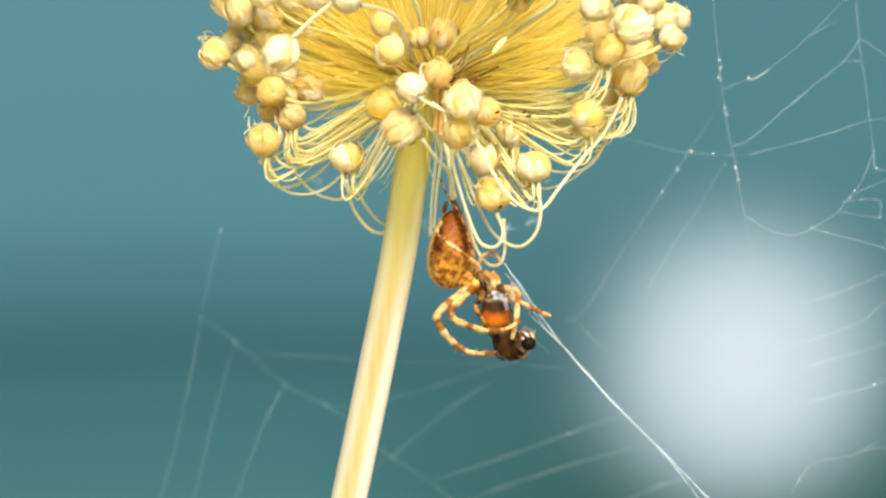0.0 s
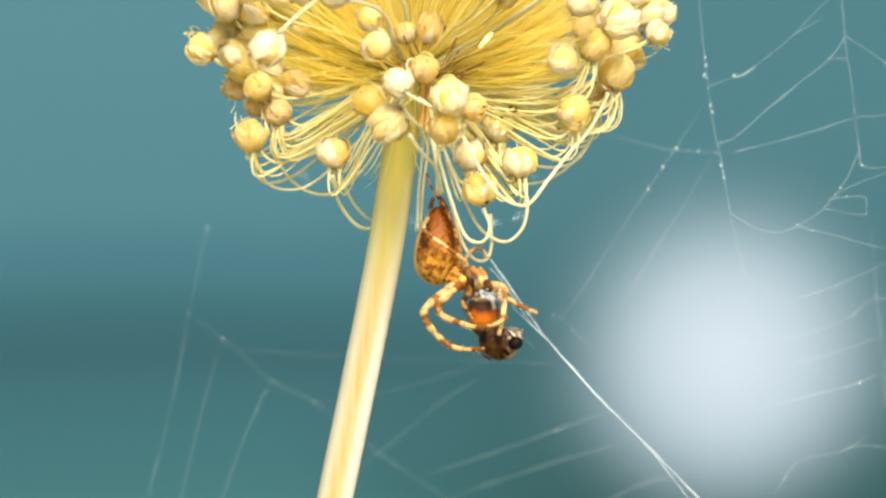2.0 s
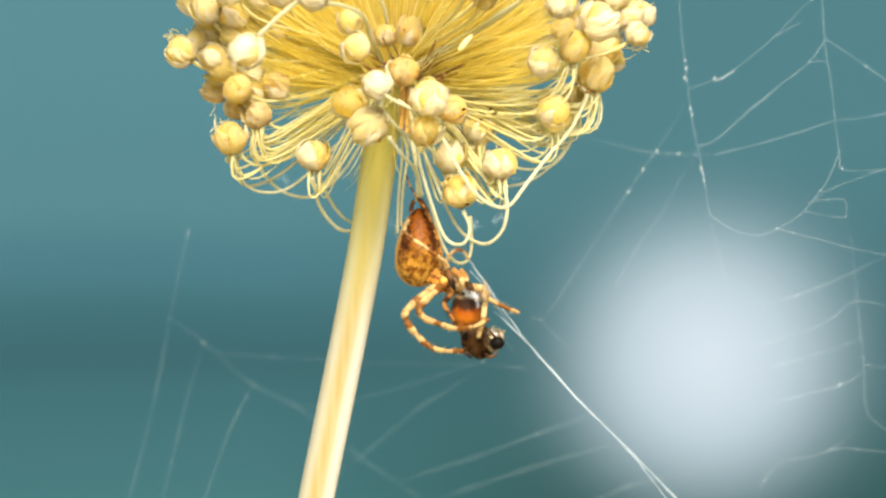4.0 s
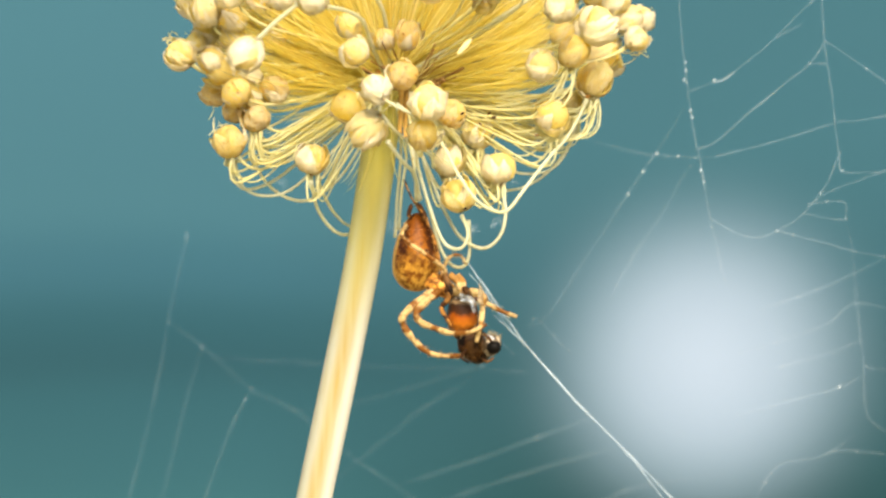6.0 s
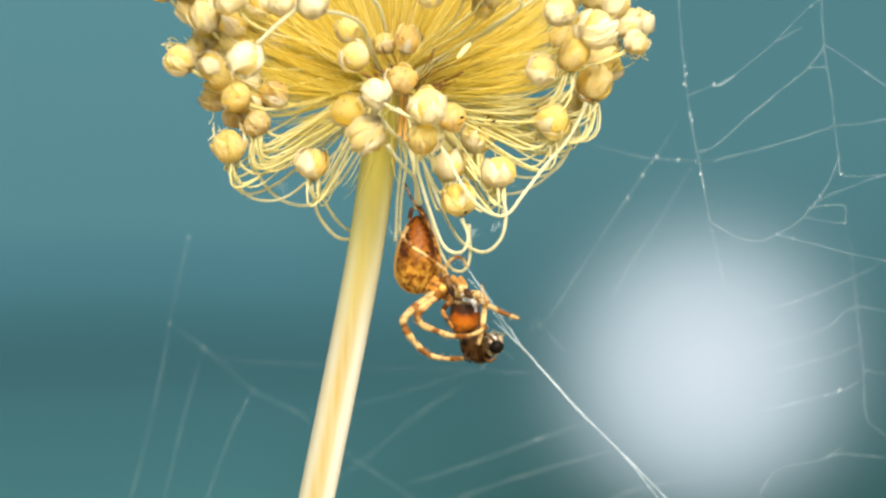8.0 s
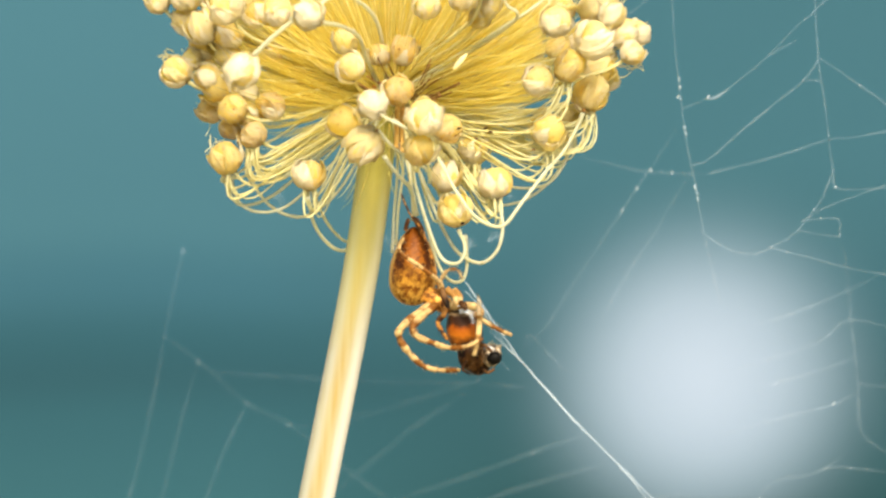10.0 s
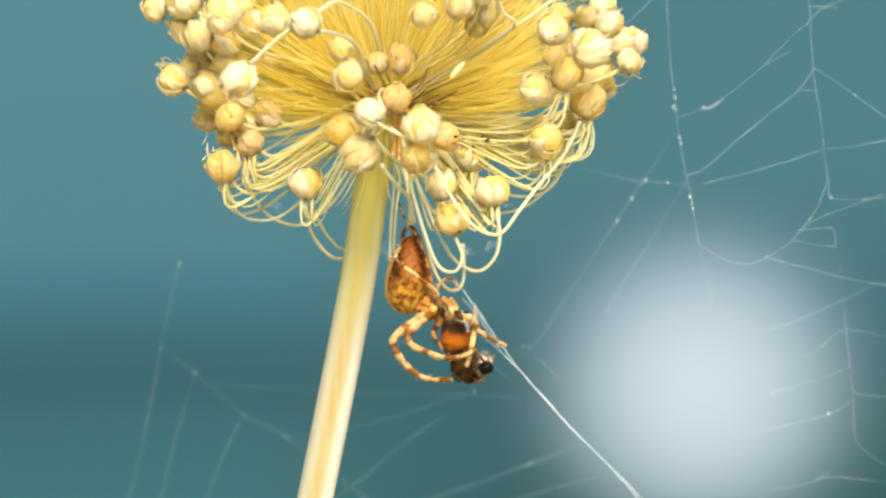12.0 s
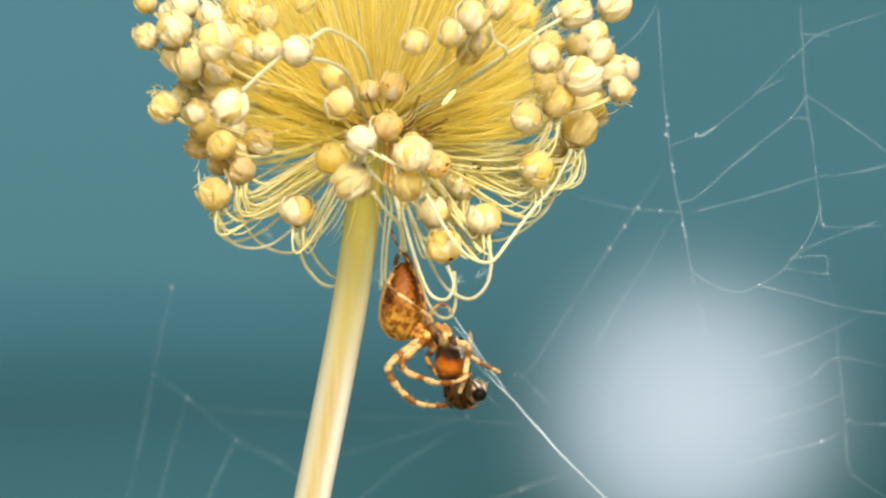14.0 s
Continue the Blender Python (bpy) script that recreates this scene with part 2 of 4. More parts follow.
def prey_abdomen_material():
    m, tree, shader, out = nodes_of("prey_abdomen_bands")
    tc = tree.nodes.new("ShaderNodeTexCoord")
    sep = tree.nodes.new("ShaderNodeSeparateXYZ")
    tree.links.new(tc.outputs["UV"], sep.inputs[0])
    grain = scattered(tree, 900, 4)
    off = node(tree, "Math", [(0, grain), (1, 0.32)], operation="MULTIPLY")
    pos = node(tree, "Math", [(0, sep.outputs[0]), (1, off.outputs[0])], operation="ADD")
    colour = ramp(tree, pos.outputs[0], [
        (0.19, (0.34, 0.31, 0.28)), (0.23, (0.05, 0.03, 0.02)), (0.26, (0.36, 0.31, 0.25)), (0.31, (0.03, 0.014, 0.006)), (0.39, (0.19, 0.13, 0.07)), (0.46, (0.025, 0.010, 0.004)),
        (0.57, (0.035, 0.012, 0.004)), (0.66, (0.23, 0.052, 0.005)), (0.82, (0.30, 0.088, 0.009)), (0.94, (0.08, 0.025, 0.005)), (1.0, (0.02, 0.008, 0.004))])
    return finish(m, tree, shader, out, colour, 0.45, grain, 0.5, 0.0002, 0.0, 0.10)


PREY_BANDS = prey_abdomen_material()


def plain(name, colour, rough, spec=0.5):
    m, tree, shader, out = nodes_of(name)
    c = mixed(tree, ramp(tree, scattered(tree, 700), [(0.3, (0, 0, 0)), (0.7, (1, 1, 1))]), colour, tuple(0.7 * q for q in colour))
    return finish(m, tree, shader, out, c, rough, spec=spec)


EYE_BLACK = plain("eye_black", (0.004, 0.0035, 0.003), 0.5, 0.05)


def wing_material(name, tone):
    m, tree, shader, out = nodes_of(name)
    shader.inputs["Base Color"].default_value = (*tone, 1)
    shader.inputs["Specular IOR Level"].default_value = 0.12
    shader.inputs["Roughness"].default_value = 0.25
    clear = tree.nodes.new("ShaderNodeBsdfTransparent")
    mix = tree.nodes.new("ShaderNodeMixShader")
    tree.links.new(ramp(tree, scattered(tree, 500), [(0.3, (0.35,) * 3), (0.7, (0.75,) * 3)]), mix.inputs[0])
    tree.links.new(clear.outputs[0], mix.inputs[1])
    tree.links.new(shader.outputs[0], mix.inputs[2])
    tree.links.new(mix.outputs[0], out.inputs[0])
    return m


WING, WING_PALE = wing_material("wing_membrane", (0.05, 0.022, 0.006)), wing_material("wing_membrane_pale", (0.34, 0.26, 0.15))


def backdrop_material():
    """Hazy distance far out of focus: broad blue-green bands and one blurred round glint of light, painted in."""
    m, tree, shader, out = nodes_of("hazy_distance")
    geo = tree.nodes.new("ShaderNodeNewGeometry")
    sep = tree.nodes.new("ShaderNodeSeparateXYZ")
    tree.links.new(geo.outputs["Position"], sep.inputs[0])
    level = node(tree, "MapRange", [("Value", sep.outputs[2]), ("From Min", 0.1), ("From Max", 1.9)])
    soft = tree.nodes.new("ShaderNodeTexNoise")
    soft.inputs["Scale"].default_value, soft.inputs["Detail"].default_value = 0.9, 0.0
    tree.links.new(geo.outputs["Position"], soft.inputs["Vector"])
    shift = node(tree, "Math", [(0, soft.outputs[0]), (1, 0.05)], operation="MULTIPLY")
    place = node(tree, "Math", [(0, level.outputs[0]), (1, shift.outputs[0])], operation="ADD")
    bands = ramp(tree, place.outputs[0], [
        (0.050, (0.0165, 0.0590, 0.0640)),
        (0.166, (0.0138, 0.0500, 0.0575)),
        (0.256, (0.0125, 0.0455, 0.0535)),
        (0.313, (0.0110, 0.0385, 0.0460)),
        (0.362, (0.0115, 0.0423, 0.0514)),
        (0.452, (0.0167, 0.0561, 0.0713)),
        (0.542, (0.0222, 0.0678, 0.0826)),
        (0.885, (0.0236, 0.0720, 0.0881))])
    bands.node.color_ramp.interpolation = "EASE"
    side = node(tree, "MapRange", [("Value", sep.outputs[0]), ("From Min", -0.5), ("From Max", 0.35)])
    far_side = ramp(tree, level.outputs[0], [(0.10, (0.0064, 0.0215, 0.0220)), (0.17, (0.0088, 0.0295, 0.0320)), (0.30, (0.0115, 0.0385, 0.0440)), (0.62, (0.0184, 0.0578, 0.0694))])
    bands = mixed(tree, ramp(tree, side.outputs[0], [(0, (0, 0, 0)), (1, (0.75, 0.75, 0.75))]), bands, far_side)
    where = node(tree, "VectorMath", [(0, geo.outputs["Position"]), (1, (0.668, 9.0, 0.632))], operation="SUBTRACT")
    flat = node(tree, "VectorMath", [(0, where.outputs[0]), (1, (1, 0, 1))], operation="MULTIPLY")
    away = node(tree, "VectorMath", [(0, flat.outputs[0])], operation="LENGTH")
    # the out-of-focus glint: its brightness and soft falloff are put into the colour
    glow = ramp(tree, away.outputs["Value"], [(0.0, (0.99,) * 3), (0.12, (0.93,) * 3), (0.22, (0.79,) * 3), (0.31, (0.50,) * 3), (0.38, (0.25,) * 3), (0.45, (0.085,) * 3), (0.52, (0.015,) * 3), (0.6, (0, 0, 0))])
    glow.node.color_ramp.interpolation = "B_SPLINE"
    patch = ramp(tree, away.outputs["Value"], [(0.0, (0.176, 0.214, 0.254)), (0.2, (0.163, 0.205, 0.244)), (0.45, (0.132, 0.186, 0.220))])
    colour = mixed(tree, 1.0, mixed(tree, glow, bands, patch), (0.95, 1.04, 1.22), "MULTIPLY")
    return finish(m, tree, shader, out, colour, 1.0, spec=0.0)


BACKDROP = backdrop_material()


def ground_material():
    m, tree, shader, out = nodes_of("pale_bounce_ground")
    a, b = scattered(tree, 1.3, 8), scattered(tree, 90, 6)
    # out of view; straw tones chosen pale so it throws warm fill upward
    colour = mixed(tree, ramp(tree, a, [(0.3, (0, 0, 0)), (0.7, (1, 1, 1))]), (0.31, 0.26, 0.14), (0.38, 0.32, 0.185))
    colour = mixed(tree, ramp(tree, b, [(0.35, (0.7, 0.7, 0.7)), (0.6, (0, 0, 0))]), colour, (0.21, 0.18, 0.10))
    return finish(m, tree, shader, out, colour, 0.9, b, 0.6, 0.02)


GROUND = ground_material()

# ================= helpers for shapes =================
BASE_Z = 1.0
ORIGIN = {}


def at(p):
    """World place of (right, up, towards the camera) in millimetres from the middle of the plant's head."""
    return Vector((p[0], -p[2], p[1])) * 0.001 + Vector((0, 0, BASE_Z))


def thing(name, origin, label, category, group=""):
    ob = new(name)
    ob.empty_display_size = 0.005
    ob.location = origin
    ORIGIN[ob] = Vector(origin)
    return tagged(ob, label, category, group)


def part(name, bm, material, parent, label="", origin=None):
    """Links a bmesh, made in world places, as one mesh under its thing or part."""
    origin = Vector(origin) if origin is not None else ORIGIN[parent]
    bmesh.ops.translate(bm, verts=bm.verts, vec=-origin)
    data = bpy.data.meshes.new(name)
    for f in bm.faces:
        f.smooth = True
    bm.to_mesh(data)
    bm.free()
    data.materials.append(material)
    ob = new(name, data)
    if parent is not None:
        ob.parent = parent
        ob.location = origin - ORIGIN[parent]
    else:
        ob.location = origin
    ORIGIN[ob] = origin
    return tagged(ob, label)


def spline(points, steps=6):
    """A smooth line through the points."""
    p = [Vector(q) for q in points]
    p = [2 * p[0] - p[1]] + p + [2 * p[-1] - p[-2]]
    line = []
    for i in range(1, len(p) - 2):
        for s in range(steps):
            t = s / steps
            line.append(0.5 * (2 * p[i] + (p[i + 1] - p[i - 1]) * t + (2 * p[i - 1] - 5 * p[i] + 4 * p[i + 1] - p[i + 2]) * t * t
                               + (3 * p[i] - p[i - 1] - 3 * p[i + 1] + p[i + 2]) * t ** 3))
    return line + [p[-2]]


def bezier(a, b, c, d, steps=14):
    return [a * (1 - t) ** 3 + b * 3 * t * (1 - t) ** 2 + c * 3 * t * t * (1 - t) + d * t ** 3 for t in (i / steps for i in range(steps + 1))]


def tube(bm, line, radius, sides=6):
    """A round strand along a line; radius is a number or a function of the share of its length."""
    uv = bm.loops.layers.uv.verify()
    n = len(line)
    side = None
    rings, run = [], [0.0]
    for i in range(1, n):
        run.append(run[-1] + (line[i] - line[i - 1]).length)
    for i in range(n):
        way = (line[min(i + 1, n - 1)] - line[max(i - 1, 0)]).normalized()
        if side is None:
            side = way.orthogonal().normalized()
        side = (side - way * side.dot(way)).normalized()
        other = way.cross(side)
        r = radius(i / (n - 1)) if callable(radius) else radius
        rings.append([bm.verts.new(line[i] + (side * math.cos(a) + other * math.sin(a)) * r) for a in (2 * math.pi * k / sides for k in range(sides))])
    for i in range(n - 1):
        for k in range(sides):
            f = bm.faces.new((rings[i][k], rings[i][(k + 1) % sides], rings[i + 1][(k + 1) % sides], rings[i + 1][k]))
            for loop, (x, y) in zip(f.loops, ((i, k), (i, k + 1), (i + 1, k + 1), (i + 1, k))):
                loop[uv].uv = (run[x] * 1000, y / sides)
    for ring in (rings[0][::-1], rings[-1]):
        bm.faces.new(ring)
    return bm


def turned(bm, start, end, profile, sides=20, squash=1.0, facing=Vector((0, -1, 0)), steps=18, lumps=0.0, seed=0):
    """A body of revolution from start to end; profile gives its half-width at each share of its length."""
    uv = bm.loops.layers.uv.verify()
    way = end - start
    axis = way.normalized()
    front = (facing - axis * facing.dot(axis)).normalized()
    across = axis.cross(front)
    rings = []
    for i in range(steps + 1):
        t = 0.5 - 0.5 * math.cos(math.pi * i / steps)
        ring = []
        for k in range(sides):
            a = 2 * math.pi * k / sides
            out = across * math.cos(a) + front * math.sin(a) * squash
            r = max(profile(t), 0.00002)
            if lumps:
                r *= 1 + lumps * noise.noise(out * 2.1 + axis * t * 4 + Vector((seed, 0, 0)))
            ring.append(bm.verts.new(start + way * t + out * r))
        rings.append((t, ring))
    for (t0, r0), (t1, r1) in zip(rings, rings[1:]):
        for k in range(sides):
            f = bm.faces.new((r0[k], r0[(k + 1) % sides], r1[(k + 1) % sides], r1[k]))
            for loop, (x, y) in zip(f.loops, ((t0, k), (t0, k + 1), (t1, k + 1), (t1, k))):
                loop[uv].uv = (x, y / sides)
    bm.faces.new(rings[0][1][::-1])
    bm.faces.new(rings[-1][1])
    bmesh.ops.recalc_face_normals(bm, faces=bm.faces)
    return bm


def rounded(power=0.5):
    return lambda t: (max(4 * t * (1 - t), 0)) ** power


# ================= the setting =================
def build_ground():
    bm = bmesh.new()
    rings = [0.0, 0.4, 1, 2, 4, 8, 16, 40, 120, 400, 1500]
    rows = []
    for r in rings[1:]:
        rows.append([bm.verts.new((r * math.cos(a), r * math.sin(a), -0.02 * noise.noise(Vector((r * math.cos(a), r * math.sin(a), 0)) * 0.8) * min(r, 1)))
                     for a in (2 * math.pi * k / 48 for k in range(48))])
    centre = bm.verts.new((0, 0, 0))
    for k in range(48):
        bm.faces.new((centre, rows[0][k], rows[0][(k + 1) % 48]))
    for a, b in zip(rows, rows[1:]):
        for k in range(48):
            bm.faces.new((a[k], b[k], b[(k + 1) % 48], a[(k + 1) % 48]))
    return tagged(part("ground", bm, GROUND, None, "unseen ground in pale dry-grass tones, bouncing light up at the plant", (0, 0, 0)), "", "ground", "", "structure")


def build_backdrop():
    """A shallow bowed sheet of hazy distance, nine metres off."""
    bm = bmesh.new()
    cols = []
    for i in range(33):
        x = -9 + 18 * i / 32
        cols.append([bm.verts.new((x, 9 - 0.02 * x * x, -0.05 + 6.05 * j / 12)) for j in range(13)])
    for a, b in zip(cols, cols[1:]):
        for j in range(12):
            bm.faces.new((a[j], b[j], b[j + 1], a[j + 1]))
    return tagged(part("backdrop", bm, BACKDROP, None, "blurred blue-green distance with one out-of-focus glint painted on", (0, 9, 0)), "", "backdrop", "", "structure")


build_ground()
build_backdrop()

# ================= the seed head on its stalk =================
HUB = at((-6.4, 14.6, 0))
STALK_LINE = [at((-15.0, -31.6, 0)), at((-12.1, -17.2, 0)), at((-9.7, -4.7, 0)), at((-8.3, 4.7, 0)), at((-7.8, 8.8, 0)), at((-7.3, 12.0, 0)), HUB]
foot = Vector((-0.062, 0.03, -0.01))
seed_head = thing("allium_seed_head", foot, "dried straw-yellow seed head with papery round capsules on thin stalks", "seed head")


def build_stalk():
    low = STALK_LINE[0]
    bend = (STALK_LINE[1] - low).normalized()
    line = bezier(foot, foot + Vector((0, 0, 0.45)), low - bend * 0.35, low, 24)[:-1] + spline(STALK_LINE, 6)
    bm = bmesh.new()
    top = lambda t: 0.00197 + 0.0005 * max(0, 1 - t / 0.4) + 0.0004 * max(0, (t - 0.96) / 0.04)
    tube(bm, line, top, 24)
    part("stem", bm, STALK, seed_head, "smooth straw-coloured stalk with a golden streak and one flank painted brighter")
    bm = bmesh.new()
    turned(bm, HUB - Vector((0, 0, 0.0012)), HUB + Vector((0, 0, 0.0034)), lambda t: 0.0027 * rounded()(t), lumps=0.2)
    part("receptacle", bm, CALYX, seed_head, "brown knob where the flower stalks meet")


build_stalk()


def capsule_meshes():
    """Bodies with three lobes each, and the papery tepals, all for a capsule one millimetre across with its base at the origin."""
    bodies, husks = [], []
    ROWS, COLS = 12, 10
    for v in range(5):
        bm = bmesh.new()
        rows = []
        for i in range(1, 12):
            th = math.pi * i / 12
            row = []
            for k in range(18):
                a = 2 * math.pi * k / 18
                r = 0.5 * (1 + (0.05 + 0.02 * v) * math.cos(3 * a) * math.sin(th) + 0.11 * noise.noise(Vector((math.cos(a), math.sin(a), th)) * 2 + Vector((v * 7, 0, 0))))
                z = -0.47 * math.cos(th) * (1 - 0.04 * v)
                if th > 2.4:
                    z -= 0.05 * (th - 2.4)
                row.append(bm.verts.new((r * math.sin(th) * math.cos(a), r * math.sin(th) * math.sin(a), z + 0.47)))
            rows.append(row)
        for p, q in zip(rows, rows[1:]):
            for k in range(18):
                bm.faces.new((p[k], p[(k + 1) % 18], q[(k + 1) % 18], q[k]))
        bm.faces.new(rows[0][::-1])
        bm.faces.new(rows[-1])
        bodies.append(bm)
    for v in range(7):
        bm = bmesh.new()
        reach = (2.35, 2.55, 2.1, 2.7, 1.9, 2.45, 2.2)[v]
        wide = (0.70, 0.80, 0.62, 0.74, 0.58, 0.68, 0.82)[v]
        sheets = []
        for off in (0.0, 0.010):
            sheet = []
            for i in range(ROWS + 1):
                t = i / ROWS
                row = []
                for k in range(COLS + 1):
                    s = (k / COLS - 0.5) * 2
                    torn = 1 + 0.10 * noise.noise(Vector((s * 3.1, v * 5.3, 0))) - 0.05 * s * s
                    th = 0.12 + (reach * torn - 0.12) * t
                    half = wide * (math.sin(math.pi * min(1, 0.16 + t * 0.80)) ** 0.7) * (1 if t < 0.85 else 0.8)
                    a = (s * half + 0.14 * noise.noise(Vector((s * 1.5, t * 4, v * 2.3)))) / max(math.sin(th), 0.45)
                    crease = 0.06 * noise.noise(Vector((s * 3.2, t * 3.0, v * 3.7))) + 0.04 * noise.noise(Vector((s * 8, t * 7, v * 1.9)))
                    r = 0.5 + off + 0.03 * (1 - s * s) * math.sin(th) + 0.10 * max(0, t - 0.72) + crease + 0.024 * math.cos(s * 13 + v) - 0.03 * math.cos(th) * (v % 3 - 1)
                    row.append(bm.verts.new((r * math.sin(th) * math.cos(a), r * math.sin(th) * math.sin(a), 0.47 - 0.48 * math.cos(th) * (r / 0.5))))
                sheet.append(row)
            sheets.append(sheet)
        inner, outer = sheets
        for i in range(ROWS):
            for k in range(COLS):
                bm.faces.new((outer[i][k], outer[i][k + 1], outer[i + 1][k + 1], outer[i + 1][k]))
                bm.faces.new((inner[i][k], inner[i + 1][k], inner[i + 1][k + 1], inner[i][k + 1]))
            bm.faces.new((outer[i][0], outer[i + 1][0], inner[i + 1][0], inner[i][0]))
            bm.faces.new((outer[i][COLS], inner[i][COLS], inner[i + 1][COLS], outer[i + 1][COLS]))
        for k in range(COLS):
            bm.faces.new((outer[0][k], inner[0][k], inner[0][k + 1], outer[0][k + 1]))
            bm.faces.new((outer[ROWS][k], outer[ROWS][k + 1], inner[ROWS][k + 1], inner[ROWS][k]))
        husks.append(bm)
    calyx = turned(bmesh.new(), Vector((0, 0, -0.10)), Vector((0, 0, 0.07)), lambda t: 0.10 * (0.45 + 0.55 * t) * (1 if t < 0.9 else 0.8), 8, steps=4)
    style = tube(bmesh.new(), spline([(0, 0, 0.88), (0.01, 0.01, 0.96), (0.03, 0.0, 1.04)], 3), lambda t: 0.02 * (1 - 0.5 * t), 5)

    def kept(name, bm, material):
        bmesh.ops.recalc_face_normals(bm, faces=bm.faces)
        for f in bm.faces:
            f.smooth = True
        data = bpy.data.meshes.new(name)
        bm.to_mesh(data)
        data.materials.append(material)
        return data

    sets = {}
    for tone, body, husk in ((0, CAP_CREAM, HUSK), (1, CAP_GOLD, HUSK_GOLD), (2, CAP_TAN, HUSK_TAN), (3, CAP_PALE, HUSK_WHITE)):
        sets[tone] = ([kept("capsule", b, body) for b in bodies], [kept("tepal", h, husk) for h in husks])
    extra = kept("calyx", calyx, CALYX), kept("style", style, HUSK_GOLD)
    for bm in (*bodies, *husks, calyx, style):
        bm.free()
    return sets, extra


CAPSULES, (CALYX_MESH, STYLE_MESH) = capsule_meshes()
rnd = random.Random(7)


def capsule(centre, size, tone, axis, tepals=5):
    """A capsule of the given width in millimetres, pointing along axis. Returns the place of its base."""
    size *= 0.00086
    axis = axis.normalized()
    turn = axis.to_track_quat("Z", "Y").to_matrix().to_4x4() @ pose(0, 0, 0, 0, 0, rnd.uniform(0, 360))
    base = centre - axis * size * 0.47
    bodies, husks = CAPSULES[tone]
    ob = new("capsule", rnd.choice(bodies))
    ob.parent = seed_head
    tall = rnd.uniform(1.0, 1.28)
    ob.matrix_basis = Matrix.Translation(base - foot) @ turn @ Matrix.Diagonal((size * rnd.uniform(0.9, 1.0), size * rnd.uniform(0.9, 1.02), size * tall, 1))
    for k in range(tepals):
        leaf = new("tepal", rnd.choice(husks if rnd.random() < (0.8 if tone == 3 else 0.6) else CAPSULES[0 if tone == 3 else 3][1]))
        leaf.parent = ob
        loose = rnd.choice((1.0, 1.0, 1.02, 1.05, 1.1, 1.16))
        leaf.matrix_basis = pose(0, 0, 0, rnd.uniform(-6, 6), rnd.uniform(-7, 7), 360 / max(tepals, 1) * k + rnd.uniform(-20, 20)) @ Matrix.Diagonal((loose, loose, rnd.uniform(0.92, 1.06), 1))
    for name, data in (("calyx", CALYX_MESH), ("style", STYLE_MESH)):
        piece = new(name, data)
        piece.parent = ob
    return base


def pedicel(line, radius=0.00021, material=None):
    thick = lambda t: radius * (1.0 + 0.5 * max(0, (t - 0.93) / 0.07) + 0.25 * max(0, 1 - t / 0.1))
    part("pedicel", tube(bmesh.new(), line, thick, 6), material or PEDICEL, seed_head)


def grow(spec, dip=None, lean=None, stalk=True):
    """A capsule at (right, up, towards the camera, width, tone) with the stalk that carries it from the hub."""
    centre = at(spec[:3])
    out = centre - HUB
    radial = out.normalized()
    up = Vector((0, 0, 1))
    jitter = Vector((rnd.uniform(-1, 1), rnd.uniform(-1, 1), rnd.uniform(-1, 1))) * 0.25
    low = max(0.0, -radial.z)
    axis = Vector(lean) if lean else radial * (0.75 - 0.5 * low) + up * (0.45 + 0.9 * low) + jitter
    axis.normalize()
    base = capsule(centre, spec[3], spec[4], axis, rnd.choice((5, 6, 6, 7)))
    if stalk:
        reach = out.length
        d = (0.25 + 0.35 * low) * reach if dip is None else dip * 0.001
        start = HUB + Vector((rnd.uniform(-1, 1), rnd.uniform(-1, 1), rnd.uniform(-0.5, 1))) * 0.0014
        flat = Vector((out.x, out.y, out.z + 0.25 * reach)).normalized()
        pedicel(bezier(start, start + flat * reach * 0.45, base - axis * d, base), rnd.uniform(0.00014, 0.00019), PEDICEL if low > 0.1 else rnd.choice((PEDICEL, PEDICEL_GOLD)))


LEFT_SIDE = [
    (-31.7, 29.53, 5, 2.6, 0), (-31.5, 25.77, 7, 3.1, 3), (-28.4, 26.5, 8, 4.3, 3), (-23.6, 24.7, 14, 4, 3), (-26.66, 22.61, 8, 3.7, 0), (-27.8, 19.4, 5, 2.8, 0),
    (-29.43, 17.97, 6, 3.7, 0), (-24.7, 16.2, 7, 3.8, 1), (-23.3, 13.8, 9, 3.6, 1), (-19.6, 20.1, 4, 3.5, 2), (-17.9, 24.0, 18, 3.5, 3),
]
LEFT_DEEP = [
    (-27.3, 29.2, 6, 3.2, 3), (-23.6, 21.92, 8, 3.5, 1), (-21.4, 22.1, 0, 3.2, 1), (-20.4, 24.1, 9, 3.3, 1), (-25.3, 23.6, 8, 3, 1), (-23.8, 19.75, 7, 3.3, 0), (-21.9, 15.8, 7, 3.1, 1), (-23.7, 11.8, 6, 2.9, 2), (-26.6, 20.9, 4, 3.3, 0), (-24.4, 27.7, 8, 3.2, 3), (-21.1, 29, 5, 3.5, 0), (-18.4, 27.7, 6, 3.1, 3), (-14.4, 29.3, 11, 2.8, 0),
    (-28.54, 23.7, 6, 3.4, 0), (-25.28, 25.48, 5, 3.5, 1), (-22.12, 25.67, 7, 3.3, 0), (-25.97, 17.38, 8, 3.2, 1), (-22.9, 18, 6, 3, 2), (-25.9, 13.9, 4, 3.1, 2), (-28.93, 28.24, 5, 3.3, 3),
]
